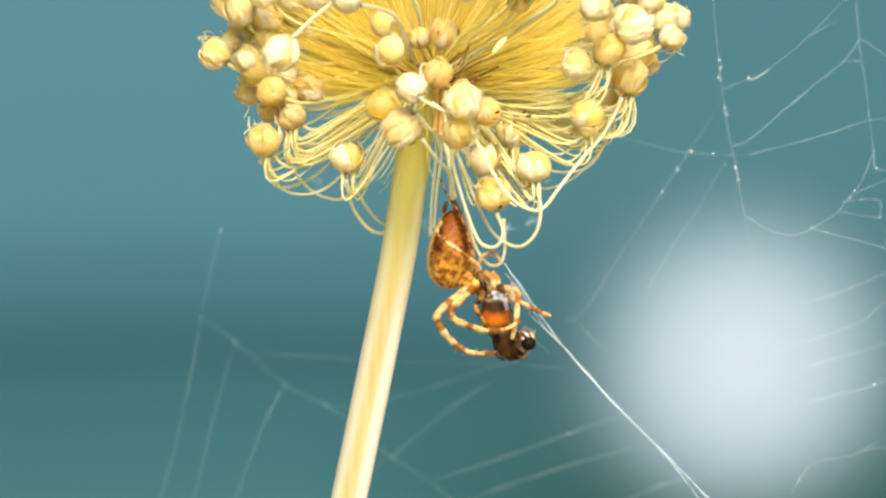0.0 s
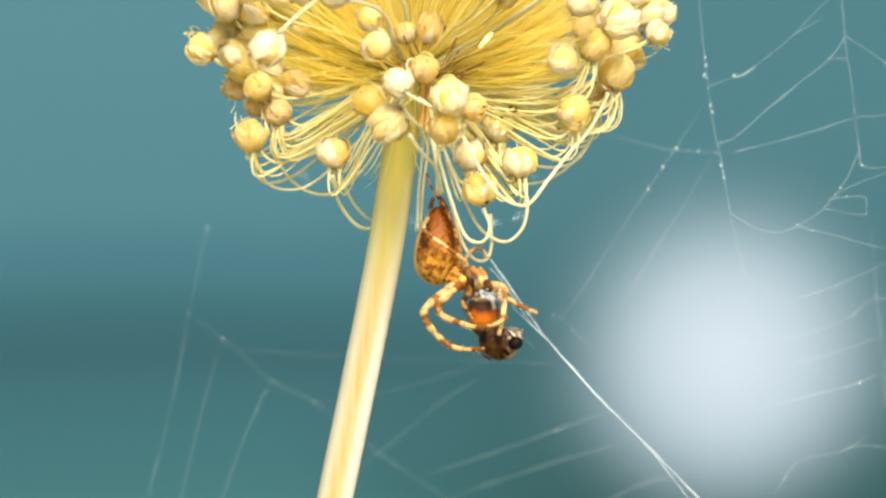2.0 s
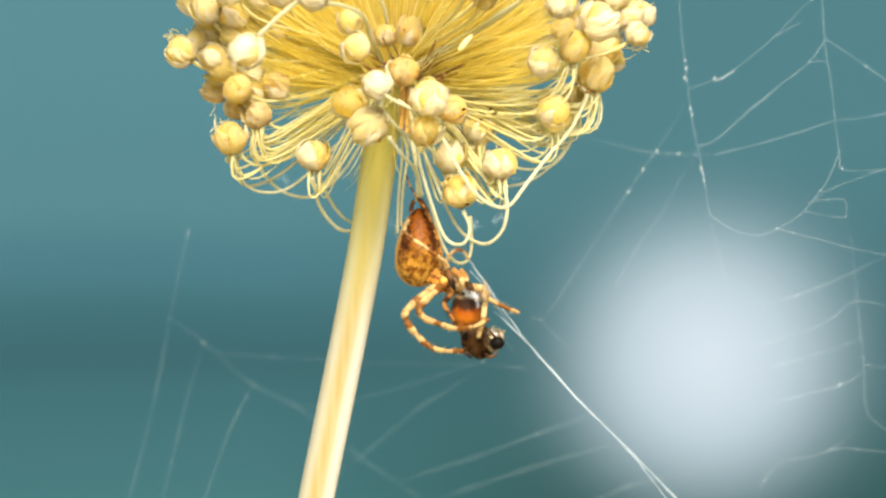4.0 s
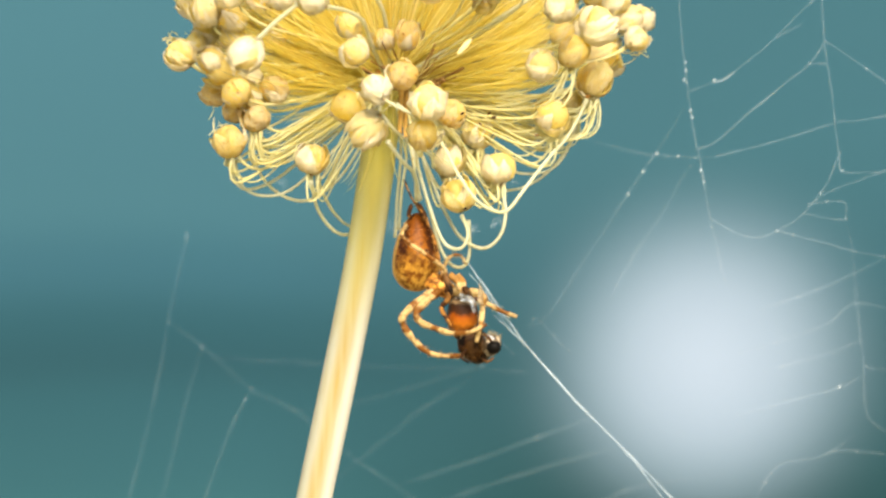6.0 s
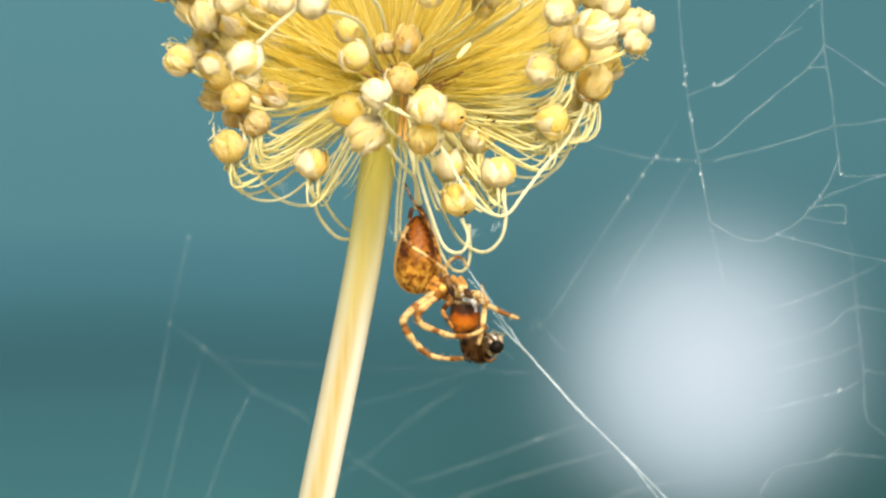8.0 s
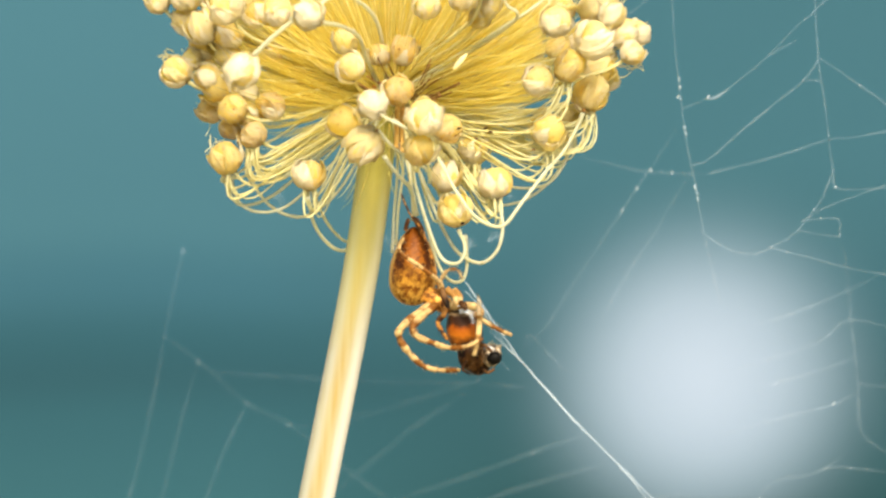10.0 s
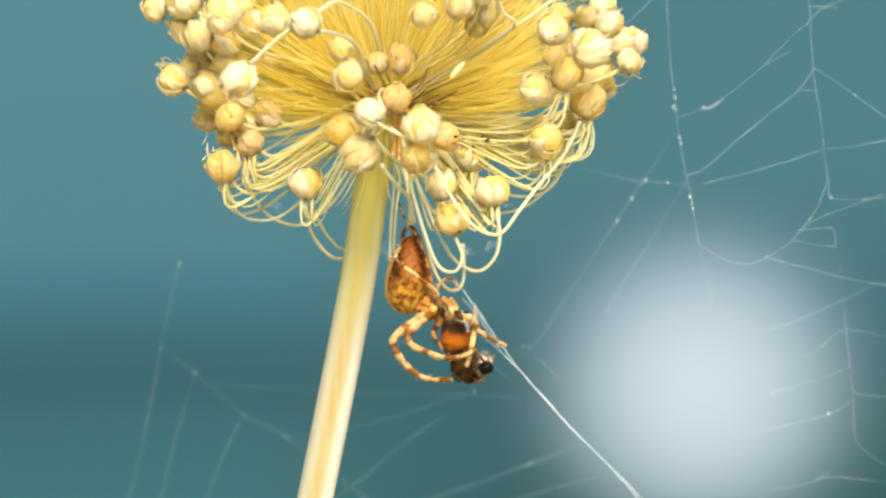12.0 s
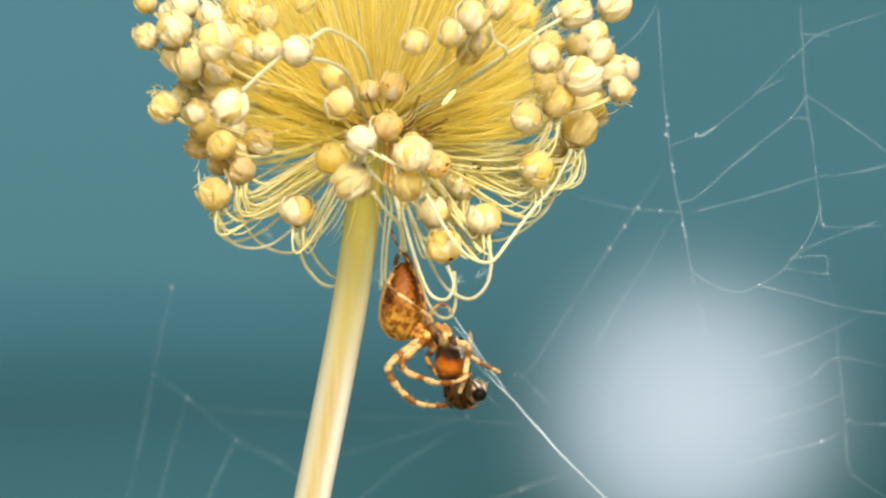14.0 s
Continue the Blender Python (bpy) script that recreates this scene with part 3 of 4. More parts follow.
FRONT = [
    (-21.2, 17.4, 24, 4.1, 3), (-14.5, 23.1, 24, 3.7, 3), (-10.8, 20.8, 13, 3.2, 3), (-10.1, 17.9, 17, 3.4, 3), (-7.2, 19.7, 9, 2.9, 2), (-4.6, 19.9, 10, 3.4, 2),
    (-5.2, 15.7, 12, 3.8, 2), (-7.8, 13.9, 19, 3.7, 3), (-10.8, 12.1, 13, 4.0, 1), (-8.7, 9.8, 16, 4.5, 0), (-2.3, 12.8, 19, 4.2, 3), (-2.8, 9.1, 17, 3.6, 1),
    (0.1, 11.7, 9, 3.6, 2), (-2.1, 24.5, 15, 3.1, 3), (1.8, 25.4, 16, 3.5, 3), (3.9, 27.1, 16, 3.6, 3), (4.6, 24.7, 13, 3.0, 0), (3.6, 23.5, 12, 2.8, 1),
]
LOW_SIDE = [
    (-24.02, 8.634, 8, 4.1, 1), (-21.1, 11, 8, 3.3, 2), (-21.7, 13.4, 7, 3.1, 1), (-19.15, 14.19, 6, 3.3, 2), (-14.9, 6.7, 9, 3.7, 1), (1, 2.8, 9, 3.7, 1),
    (5.3, 5.9, 6, 4.1, 0), (3, 9.6, 3, 3.7, 0), (-0.1, 6.4, 6, 3.6, 1), (11.1, 11.6, 7, 4.2, 0), (13.6, 13.1, 1, 3, 0),
]
RIGHT_SIDE = [
    (15.6, 15.4, 4, 4.2, 1), (13.2, 18.4, 9, 3.7, 1), (16.7, 18.4, 2, 3.6, 0), (9.8, 17, 10, 3.8, 3), (15.8, 21.3, 10, 4.3, 3), (19.3, 22.3, 2, 3.6, 3),
    (17.96, 24.22, 3, 3.6, 3), (20.45, 20.15, 4, 3.1, 3), (17.5, 26.1, 3, 3.1, 3), (11.7, 23, 14, 3.7, 3), (14.8, 28, 9, 4, 3), (19.65, 29.58, 3, 4.1, 3), (17.37, 20.25, 0, 3.2, 0), (21.04, 22.53, 1, 2.9, 3), (15.8, 24.9, 3, 3.1, 0), (14.2, 21.5, 2, 2.9, 1),
    (12.9, 25.21, 1, 3.2, 0), (17.77, 17.47, -1, 3, 1), (12.2, 20.6, 4, 2.9, 1), (10, 28.2, 2, 3, 0), (6.8, 28.9, 8, 3.1, 0),
]
# capsules whose stalk is one of the long loops below, with the place where it joins
JOINS = [(FRONT[0], (-20.2, 18.8, 24)), (FRONT[1], (-13.2, 22.4, 24)), (FRONT[7], (-7.1, 12.9, 20)), (FRONT[9], (-7.3, 11.3, 17)), (LOW_SIDE[4], (-15.1, 4.3, 9)),
         (LOW_SIDE[5], (1.3, 0.7, 9)), (LOW_SIDE[6], (5.7, 3.5, 6)), (RIGHT_SIDE[0], (14.9, 13.5, 5)), (RIGHT_SIDE[10], (13.6, 27.4, 10))]
JOINED = {row[:2]: end for row, end in JOINS}
for row in LEFT_SIDE + LEFT_DEEP + FRONT + LOW_SIDE + RIGHT_SIDE:
    if row[:2] in JOINED:
        grow(row, lean=at(row[:3]) - at(JOINED[row[:2]]), stalk=False)
    else:
        grow(row)

# long stalks that hang in loops or cross in front of the head
LOOPS = [
    [(-5.8, 12.5, 4), (-3.8, 6.8, 6), (-2.1, 1.3, 8), (-0.6, -2.3, 9), (1.2, -2.9, 10), (2.0, -1.3, 10), (1.3, 0.7, 9)],
    [(-3.0, 12.4, 5), (-1.0, 8.6, 9), (1.0, 4.9, 11), (3.0, 2.2, 12), (5.0, 1.1, 12), (6.4, 1.4, 11), (8.1, 3.6, 10), (10.5, 6.7, 8), (12.7, 9.2, 6), (14.3, 12.0, 5), (14.9, 13.5, 5)],
    [(-4.9, 11.8, 4), (-2.2, 5.0, 5), (-0.5, 1.0, 6), (1.3, -1.8, 7), (3.7, -2.9, 8), (5.5, -1.5, 8), (6.1, 1.0, 7), (5.7, 3.5, 6)],
    [(-8.2, 11.5, -4), (-9.2, 2.6, -6), (-10.7, -1.1, -3), (-12.4, -1.3, 3), (-14.3, 1.0, 6), (-15.1, 4.3, 9)],
]
SIDE_LOOPS = [
    [(-8.5, 12.7, -3), (-9.1, 1.3, -5), (-10.9, -0.6, -3), (-12.7, 0.8, 2), (-14.1, 3.5, 5), (-14.8, 5.7, 3)],
    [(-7.7, 13.5, 1), (-14.0, 8.8, 1), (-18.9, 4.7, 2), (-22.0, 3.4, 3), (-23.5, 4.2, 4), (-24.1, 6.6, 4)],
    [(-7.6, 13.3, 2), (-13.6, 6.9, 3), (-17.6, 3.3, 4), (-20.7, 2.7, 4), (-22.8, 3.8, 4), (-23.7, 6.5, 4)],
    [(-7.4, 13.0, 4), (-11.4, 5.7, 3), (-14.9, 2.5, 3), (-17.7, 2.4, 2), (-20.2, 4.1, 2), (-21.9, 7.2, 2), (-22.1, 10.1, 1)],
]
MORE_LOOPS = [
    [(-4.0, 13.5, 2), (-0.2, 10.3, 2), (4.1, 7.2, 2), (7.5, 5.4, 2), (11.1, 5.8, 2), (13.2, 8.5, 2), (14.0, 11.9, 1)],
    [(-4.0, 13.2, 1), (0.4, 8.2, 0), (4.1, 4.1, 0), (7.3, 3.6, 0), (10.7, 5.4, 0), (13.5, 9.1, 0), (14.9, 13.7, 0)],
    [(-5.8, 12.5, 4), (-5.4, 7.5, 4), (-5.8, 2.5, 3), (-6.0, -1.8, 2)],
    [(-5.3, 12.4, 5), (-4.8, 7.5, 5), (-5.3, 3.2, 4), (-5.6, -0.9, 2)],
]
NEAR_LOOPS = [
    [(-5.5, 11.8, 6), (-4.4, 8.1, 6), (-3.8, 5.0, 6), (-3.7, 1.8, 5)],
    [(-3.9, 9.2, 9), (-3.4, 5.6, 7), (-2.2, 1.3, 6), (-1.2, -2.4, 6), (0.1, -4.6, 7), (1.5, -4.9, 7), (2.2, -3.3, 7), (2.0, 0.1, 8)],
    [(-5.7, 12.5, 14), (-2.9, 10.4, 16), (-4.1, 11.3, 19), (-5.7, 12.1, 20), (-7.1, 12.9, 20)],
    [(-7.3, 11.3, 17), (-5.8, 9.6, 16), (-4.0, 8.2, 13), (-2.2, 7.3, 9), (-1.8, 5.9, 7)],
]
UPPER_STALKS = [
    [(-6.7, 8.5, 16), (-5.1, 6.4, 14), (-3.8, 5.0, 12), (-3.3, 2.4, 9)],
    [(-20.2, 18.8, 24), (-18.1, 20.8, 24), (-16.0, 22.5, 24)],
    [(-13.0, 22.3, 24), (-11.0, 22.1, 20), (-9.4, 21.3, 14), (-8.7, 19.3, 10), (-7.2, 16.1, 5)],
    [(-16.2, 22.6, 24), (-13.2, 24.4, 22), (-11.0, 25.7, 17), (-7.6, 23.3, 10), (-6.4, 16.2, 4)],
]
TOP_STALKS = [
    [(-5.8, 15.6, 4), (7.4, 23.3, 12), (10.7, 25.6, 12), (13.8, 27.5, 10)],
    [(5.8, 26.6, 15), (6.4, 24.8, 14), (7.4, 23.3, 12), (1.0, 19.1, 7), (-5.8, 15.3, 3)],
]
DRY_STALK = dry_tissue("pedicel_withered", (0.62, 0.40, 0.12), (0.50, 0.28, 0.07), (0.22, 0.09, 0.02), 500, 0.6, 0.25)
for row in ([(-5.3, 14.2, 12), (-5.4, 11.7, 9), (-5.5, 9.6, 8)], [(-4.8, 14.0, 10), (-4.9, 11.1, 8), (-4.8, 9.1, 8)]):
    pedicel(spline([at(p) for p in row], 6), 0.00026, DRY_STALK)
# short thin dark brown stalks fanned out round the hub
DARK_STALK = dry_tissue("pedicel_dark_brown", (0.22, 0.12, 0.035), (0.15, 0.07, 0.018), (0.08, 0.035, 0.01), 500, 0.6, 0.2)
dark_rnd = random.Random(17)
for k in range(26):
    a = radians(dark_rnd.choice((dark_rnd.uniform(-12, 62), dark_rnd.uniform(-12, 62), dark_rnd.uniform(100, 170))))
    far_out = dark_rnd.uniform(2.2, 5.4)
    start = (-4.4 + 0.9 * math.cos(a), 14.2 + 0.9 * math.sin(a), dark_rnd.uniform(3, 8))
    end = (start[0] + far_out * math.cos(a), start[1] + far_out * math.sin(a), start[2] + dark_rnd.uniform(1.5, 5))
    mid = tuple((p + q) / 2 + dark_rnd.uniform(-0.3, 0.3) for p, q in zip(start, end))
    pedicel(spline([at(p) for p in (start, mid, end)], 5), dark_rnd.uniform(0.00006, 0.00012), DARK_STALK)
for rows, thick in ((LOOPS, 0.00019), (SIDE_LOOPS, 0.00017), (MORE_LOOPS, 0.00016), (NEAR_LOOPS, 0.00018), (UPPER_STALKS, 0.00024), (TOP_STALKS, 0.00018)):
    for row in rows:
        pedicel(spline([at(p) for p in row], 7), thick, PEDICEL_PALE)

# capsules and stalks on the far side and the crown
far = random.Random(21)
made = 0
while made < 64:
    way = Vector((far.uniform(-1, 1), far.uniform(-1, 1), far.uniform(0.0, 1)))
    if not 0.2 < way.length < 1:
        continue
    way.normalize()
    spot = HUB + way * far.uniform(0.021, 0.0265)
    if way.y < 0.25 and spot.z < BASE_Z + 0.031:
        continue
    made += 1
    axis = way * 0.8 + Vector((0, 0, 0.5))
    size, tone = far.uniform(3.2, 4.4), far.choice((0, 3, 3, 1, 2))
    if way.y < -0.15:
        continue
    base = capsule(spot, size, tone, axis, 5)
    reach = (base - HUB).length
    pedicel(bezier(HUB, HUB + way * reach * 0.4, base - axis.normalized() * reach * 0.35, base), 0.00018, PEDICEL_GOLD)

# thin hooked stalks under the head that bend up to the capsules at both sides
SIDES = [row for row in LOW_SIDE[:2] + LOW_SIDE[4:] + RIGHT_SIDE[:3] if abs(row[0] + 6) > 8]
for k in range(130):
    row = far.choice(SIDES if k < 76 else LOW_SIDE[6:11] + RIGHT_SIDE[:3] + LOW_SIDE[:2])
    end = at(row[:3]) + Vector((far.uniform(-1, 1) * 0.0007, far.uniform(-0.0004, 0.0012), -row[3] * far.uniform(0.00036, 0.00046)))
    out = end - HUB
    start = HUB + Vector((far.uniform(-1, 1), far.uniform(-1, 1), far.uniform(-1, 0.5))) * 0.0012
    sag = Vector((0, 0, -1)) * far.uniform(0.003, 0.0105)
    flat = Vector((out.x, out.y, 0))
    pedicel(bezier(start, start + flat * 0.55 + sag * 0.2, end - flat * far.uniform(-0.15, 0.2) + sag, end), far.uniform(0.00008, 0.00014))

# the dense fan of inner stalks
tuft, straw, fringe = bmesh.new(), bmesh.new(), bmesh.new()
for k in range(2200):
    while True:
        way = Vector((far.uniform(-1, 1), far.uniform(-1, 1), far.uniform(-0.5, 1)))
        if 0.1 < way.length < 1:
            break
    way.y = abs(way.y) * (1 if far.random() < 0.58 else -0.45)
    way.normalize()
    if way.z < 0.2 and far.random() < 0.72:
        way.z = abs(way.z) + 0.35
        way.normalize()
    reach = far.uniform(0.0155, 0.020) * (1 + 0.6 * max(0, way.z) ** 2) * (1 if way.z > 0.1 else 0.8)
    start = HUB + Vector((way.x * 0.0018, way.y * 0.0018, 0.0012 + 0.001 * way.z))
    bend = Vector((far.uniform(-1, 1), far.uniform(-1, 1), far.uniform(0.2, 1.6))) * reach * 0.12
    line = bezier(start, start + way * reach * 0.4, start + way * reach * 0.75 - bend * 0.2, start + way * reach + bend, 7)
    thick = far.uniform(0.000038, 0.000072)
    taper = lambda t: thick * (1 if t < 0.7 else 1 - 2.6 * (t - 0.7))
    if k < 90:
        part("pedicel", tube(bmesh.new(), line, taper, 5), PEDICEL_GOLD, seed_head)
    else:
        tube(straw if k % 6 == 0 else tuft, line, taper, 5)
for k in range(230):
    side = far.choice((-1, 1))
    way = Vector((side, far.uniform(-0.7, 0.3), far.uniform(-0.03, 0.42))).normalized()
    reach = far.uniform(0.015, 0.0205)
    start = HUB + Vector((way.x * 0.0015, way.y * 0.0015, far.uniform(-0.001, 0.001)))
    tip = start + way * reach + Vector((0, 0, far.uniform(0.0, 0.0025)))
    line = bezier(start, start + way * reach * 0.4, tip - way * reach * 0.3 - Vector((0, 0, far.uniform(0.0005, 0.003))), tip, 8)
    thick = far.uniform(0.00006, 0.00010)
    tube(fringe, line, lambda t: thick * (1 if t < 0.75 else 1 - 3.2 * (t - 0.75)), 5)
tagged(part("stray_pedicel", straw, PEDICEL_STRAY, seed_head, "pale stray stalks in the fan"), kind="stuff")
tagged(part("pedicel_fringe", fringe, PEDICEL_GOLD, seed_head, "loose fringe of pale thread-thin stalks"), kind="stuff")
tagged(part("pedicel_tuft", tuft, PEDICEL_GOLD, seed_head, "dense fan of golden thread-thin stalks"), kind="stuff")


def fray(name, spot, count, length, material, seed, thin=0.00006):
    """A few curled fibres at a torn edge."""
    r = random.Random(seed)
    bm = bmesh.new()
    for _ in range(count):
        a = at(spot) + Vector((r.uniform(-1, 1), r.uniform(-1, 1), r.uniform(-1, 1))) * 0.0005
        way = Vector((r.uniform(-1, 1), r.uniform(-0.6, 0.6), r.uniform(-1, 1))).normalized() * length * 0.001
        side = way.orthogonal() * r.uniform(-0.7, 0.7)
        tube(bm, spline([a, a + way * 0.5 + side * 0.3, a + way + side], 4), thin, 4)
    tagged(part(name, bm, material, seed_head), kind="stuff")


for k, (spot, count, length) in enumerate((((20.4, 18.6, 2), 9, 1.6), ((20.9, 19.7, 2), 6, 1.2), ((-30.8, 19.8, 2), 6, 1.1), ((-30.2, 20.0, 2), 4, 1.0), ((-25.3, 9.9, 6), 5, 1.2), ((-25.9, 12.2, 4), 4, 1.0), ((18.7, 23.7, 3), 6, 1.1))):
    fray("frayed_husk", spot, count, length, HUSK, 200 + k)
for k, spot in enumerate(((5.2, 0.1, 8), (6.3, 4.7, 6), (9.9, 8.6, 6), (-18.4, 4.3, 4), (-16.3, 12.1, 3), (-5.8, -0.9, 3), (2.5, -0.9, 8))):
    fray("silk_wisp", spot, 8, 0.9, SILK_SPECK, 320 + k, 0.000028)
grit = random.Random(8)
for spot in ((4.2, 11.7, 10), (3.2, 10.6, 9), (4.7, 11.3, 9), (9.4, 9.4, 9), (1.3, 11.6, 12), (1.7, 1.4, 11)):
    a = at(spot)
    tip = Vector((grit.uniform(-1, 1), grit.uniform(-0.5, 0.5), grit.uniform(-0.4, 0.4))).normalized() * 0.0003
    part("dirt_speck", turned(bmesh.new(), a - tip, a + tip, lambda t: 0.00014 * rounded()(t), 7, steps=5, lumps=0.4, seed=3), DARK_CHITIN, seed_head)
# a bright sliver of husk deep between the stalks
part("husk_flake", turned(bmesh.new(), at((0.7, 17.9, 13)), at((2.2, 19.6, 13)), lambda t: 0.0003 * rounded()(t), 8, 0.4, steps=8), HUSK, seed_head)


# ================= silk =================
def silk(parent, points, width=0.06, material=None, knots=0, seed=1):
    """A thread of fine fibres: a core with looser fluff round it, and here and there a speck caught on it."""
    r = random.Random(seed)
    line = spline([at(p) for p in points], 8)
    line = [q + Vector((r.uniform(-1, 1), 0, r.uniform(-1, 1))) * 0.00004 for q in line]
    bm = bmesh.new()
    for share in ((1.0,) if material in (SILK_FAINT, SILK_HAZE) else (1.0, 0.5)):
        tube(bm, line, lambda t: share * width * 0.001 * (0.85 + 0.5 * noise.noise(Vector((t * 9, seed, 0)))) * (1 if material in (None, SILK, SILK_DRAG) else min(1, 0.2 + 4 * t, 0.2 + 4 * (1 - t))), 6)
    ob = part("thread", bm, material or SILK, parent)
    for _ in range(knots):
        speck(ob, r.choice(line), r.uniform(0.10, 0.18), r, SILK_SMUDGE if material in (SILK_FAINT, SILK_HAZE) else SILK_SPECK)


def speck(parent, q, size, r, material=None):
    size *= 0.001
    tip = Vector((r.uniform(-0.6, 0.6) * size, 0, size))
    part("speck", turned(bmesh.new(), q - tip, q + tip, lambda t: size * 0.8 * rounded()(t), 8, steps=6, lumps=0.3, seed=size * 1e5), material or SILK_SPECK, parent)


orb_web = thing("orb_web", at((37.6, 5.0, -12)), "torn pale spider web hanging in the air", "spider web")
RIGHT_WEB = [
    (2, [(25.6, 30.2, -12), (26.1, 21.8, -12), (26.6, 17.0, -12), (27.4, 10.8, -12), (28.5, 5.4, -12), (29.4, 0.0, -12)]),
    (1, [(27.0, 14.4, -12), (29.6, 15.4, -12), (31.2, 16.0, -12), (36.0, 19.7, -12), (40.2, 23.9, -12), (41.9, 25.2, -12)]),
    (0, [(36.8, 20.4, -12), (38.4, 21.3, -12), (40.0, 22.1, -12)]),
    (1, [(28.1, 7.9, -12), (30.0, 8.6, -12), (33.7, 11.8, -12), (37.6, 15.0, -12), (40.8, 17.6, -12), (42.5, 20.0, -12)]),
    (0, [(40.8, 17.5, -12), (41.7, 17.6, -12), (42.8, 17.5, -12)]),
]
OUTER_WEB = [
    (0, [(30.0, 6.9, -12), (37.6, 8.9, -12), (43.7, 10.8, -12), (46.7, 11.1, -12), (52.5, 12.3, -12)]),
    (0, [(41.6, 25.0, -12), (43.4, 26.8, -12), (45.4, 27.7, -12), (53.1, 30.2, -12)]),
    (0, [(41.9, 27.2, -12), (43.4, 27.1, -12), (45.2, 27.0, -12)]),
    (0, [(18.3, 23.7, -12), (21.5, 25.6, -12), (23.7, 27.7, -12), (25.6, 30.8, -12)]),
    (2, [(41.9, 30.2, -12), (42.5, 19.9, -12), (43.2, 15.4, -12), (43.7, 10.8, -12), (44.1, 7.6, -12), (44.3, 5.3, -12)]),
]
MORE_WEB = [
    (1, [(42.5, 20.2, -12), (45.7, 18.1, -12), (53.1, 12.8, -12)]),
    (1, [(44.3, 7.5, -12), (42.9, 4.1, -12), (41.2, 1.8, -12), (39.6, 0.0, -12), (37.1, -1.5, -12), (34.9, -2.3, -12), (32.3, -1.7, -12), (29.4, 0.0, -12)]),
    (0, [(41.2, 1.8, -12), (42.8, 2.8, -12), (45.4, 3.9, -12), (50.5, 5.7, -12)]),
    (0, [(44.3, 5.3, -12), (46.3, 5.1, -12), (51.2, 5.3, -12)]),
    (1, [(40.6, 1.5, -12), (42.8, 1.8, -12), (44.8, 1.7, -12), (45.0, -0.1, -12)]),
    (0, [(40.2, 0.5, -12), (42.5, 0.0, -12), (45.0, -0.3, -12)]),
    (1, [(37.0, -1.5, -12), (42.1, -2.8, -12), (46.7, -4.0, -12), (53.1, -5.0, -12)]),
]
WIDTHS = {1: 0.10, 3: 0.18, 5: 0.17}
for k, (knots, row) in enumerate(RIGHT_WEB + OUTER_WEB + MORE_WEB):
    silk(orb_web, row, WIDTHS.get(k, 0.13), SILK, knots, k)
FAINT_WEB = [
    [(14.7, 9.3, -20), (21.6, 7.6, -20), (26.2, 7.1, -20), (30.1, 6.9, -14)],
    [(51.5, -4.1, -20), (46.6, -6.6, -20), (41.0, -9.0, -20), (34.4, -11.0, -20)],
    [(52.8, -11.0, -20), (46.9, -10.0, -20), (43.6, -12.4, -20), (38.3, -14.3, -20), (33.1, -15.9, -20)],
    [(48.0, -14.1, -20), (44.9, -15.4, -20), (41.6, -16.4, -20), (36.4, -17.9, -20)],
    [(48.0, -18.2, -20), (45.3, -19.7, -20), (39.7, -21.2, -20), (32.4, -23.2, -20)],
    [(46.9, -25.3, -20), (43.0, -27.8, -20), (38.3, -28.7, -20), (36.2, -31.2, -20), (34.7, -34.3, -20)],
]
FAINT_MORE = [
    [(42.6, -27.8, -20), (45.6, -27.1, -20), (52.8, -27.8, -20)],
    [(45.2, -0.1, -14), (46.3, -3.4, -18), (47.2, -10.7, -20), (47.9, -17.2, -20), (48.2, -22.5, -20), (49.9, -24.5, -20), (54.1, -27.1, -20)],
    [(27.2, 13.8, -14), (25.4, 10.2, -18), (22.9, 6.4, -20), (20.3, 2.5, -20), (15.3, -5.1, -20), (11.4, -11.0, -20), (8.7, -13.3, -20)],
    [(28.6, 7.5, -14), (26.5, 4.3, -18), (24.5, 0.5, -20), (21.2, -4.4, -20), (18.0, -10.0, -20)],
    [(29.5, 0.0, -14), (30.4, -2.1, -18), (31.1, -4.7, -20), (31.9, -8.0, -20)],
    [(8.7, -12.7, -18), (9.9, -11.7, -18), (12.0, -14.0, -18), (13.9, -15.8, -18)],
    [(47.9, -17.2, -20), (49.5, -17.6, -20), (54.1, -17.9, -20)],
]
for k, row in enumerate(FAINT_WEB + FAINT_MORE):
    silk(orb_web, row, 0.24, SILK_FAINT, 2, 40 + k)

dust = random.Random(5)
SPECKS = [(26.6, 17.7, -12), (26.7, 16.8, -12), (26.5, 15.7, -12), (26.8, 15.4, -12), (27.2, 12.2, -12), (27.4, 11.5, -12), (28.4, 5.4, -12), (29.9, 15.6, -12), (43.7, 10.8, -12),
          (26.1, 7.1, -16), (23.6, 7.4, -16), (22.0, 5.3, -16), (20.3, 2.7, -16), (44.5, 5.4, -12), (37.1, -1.5, -12), (44.7, -19.5, -16)]
for p in SPECKS:
    speck(orb_web, at(p), dust.uniform(0.14, 0.24), dust)
silk(orb_web, [(29.9, 15.9, -12), (30.1, 15.5, -12), (30.9, 15.7, -12), (32.3, 16.6, -12)], 0.16, SILK_DRAG, 0, 33)

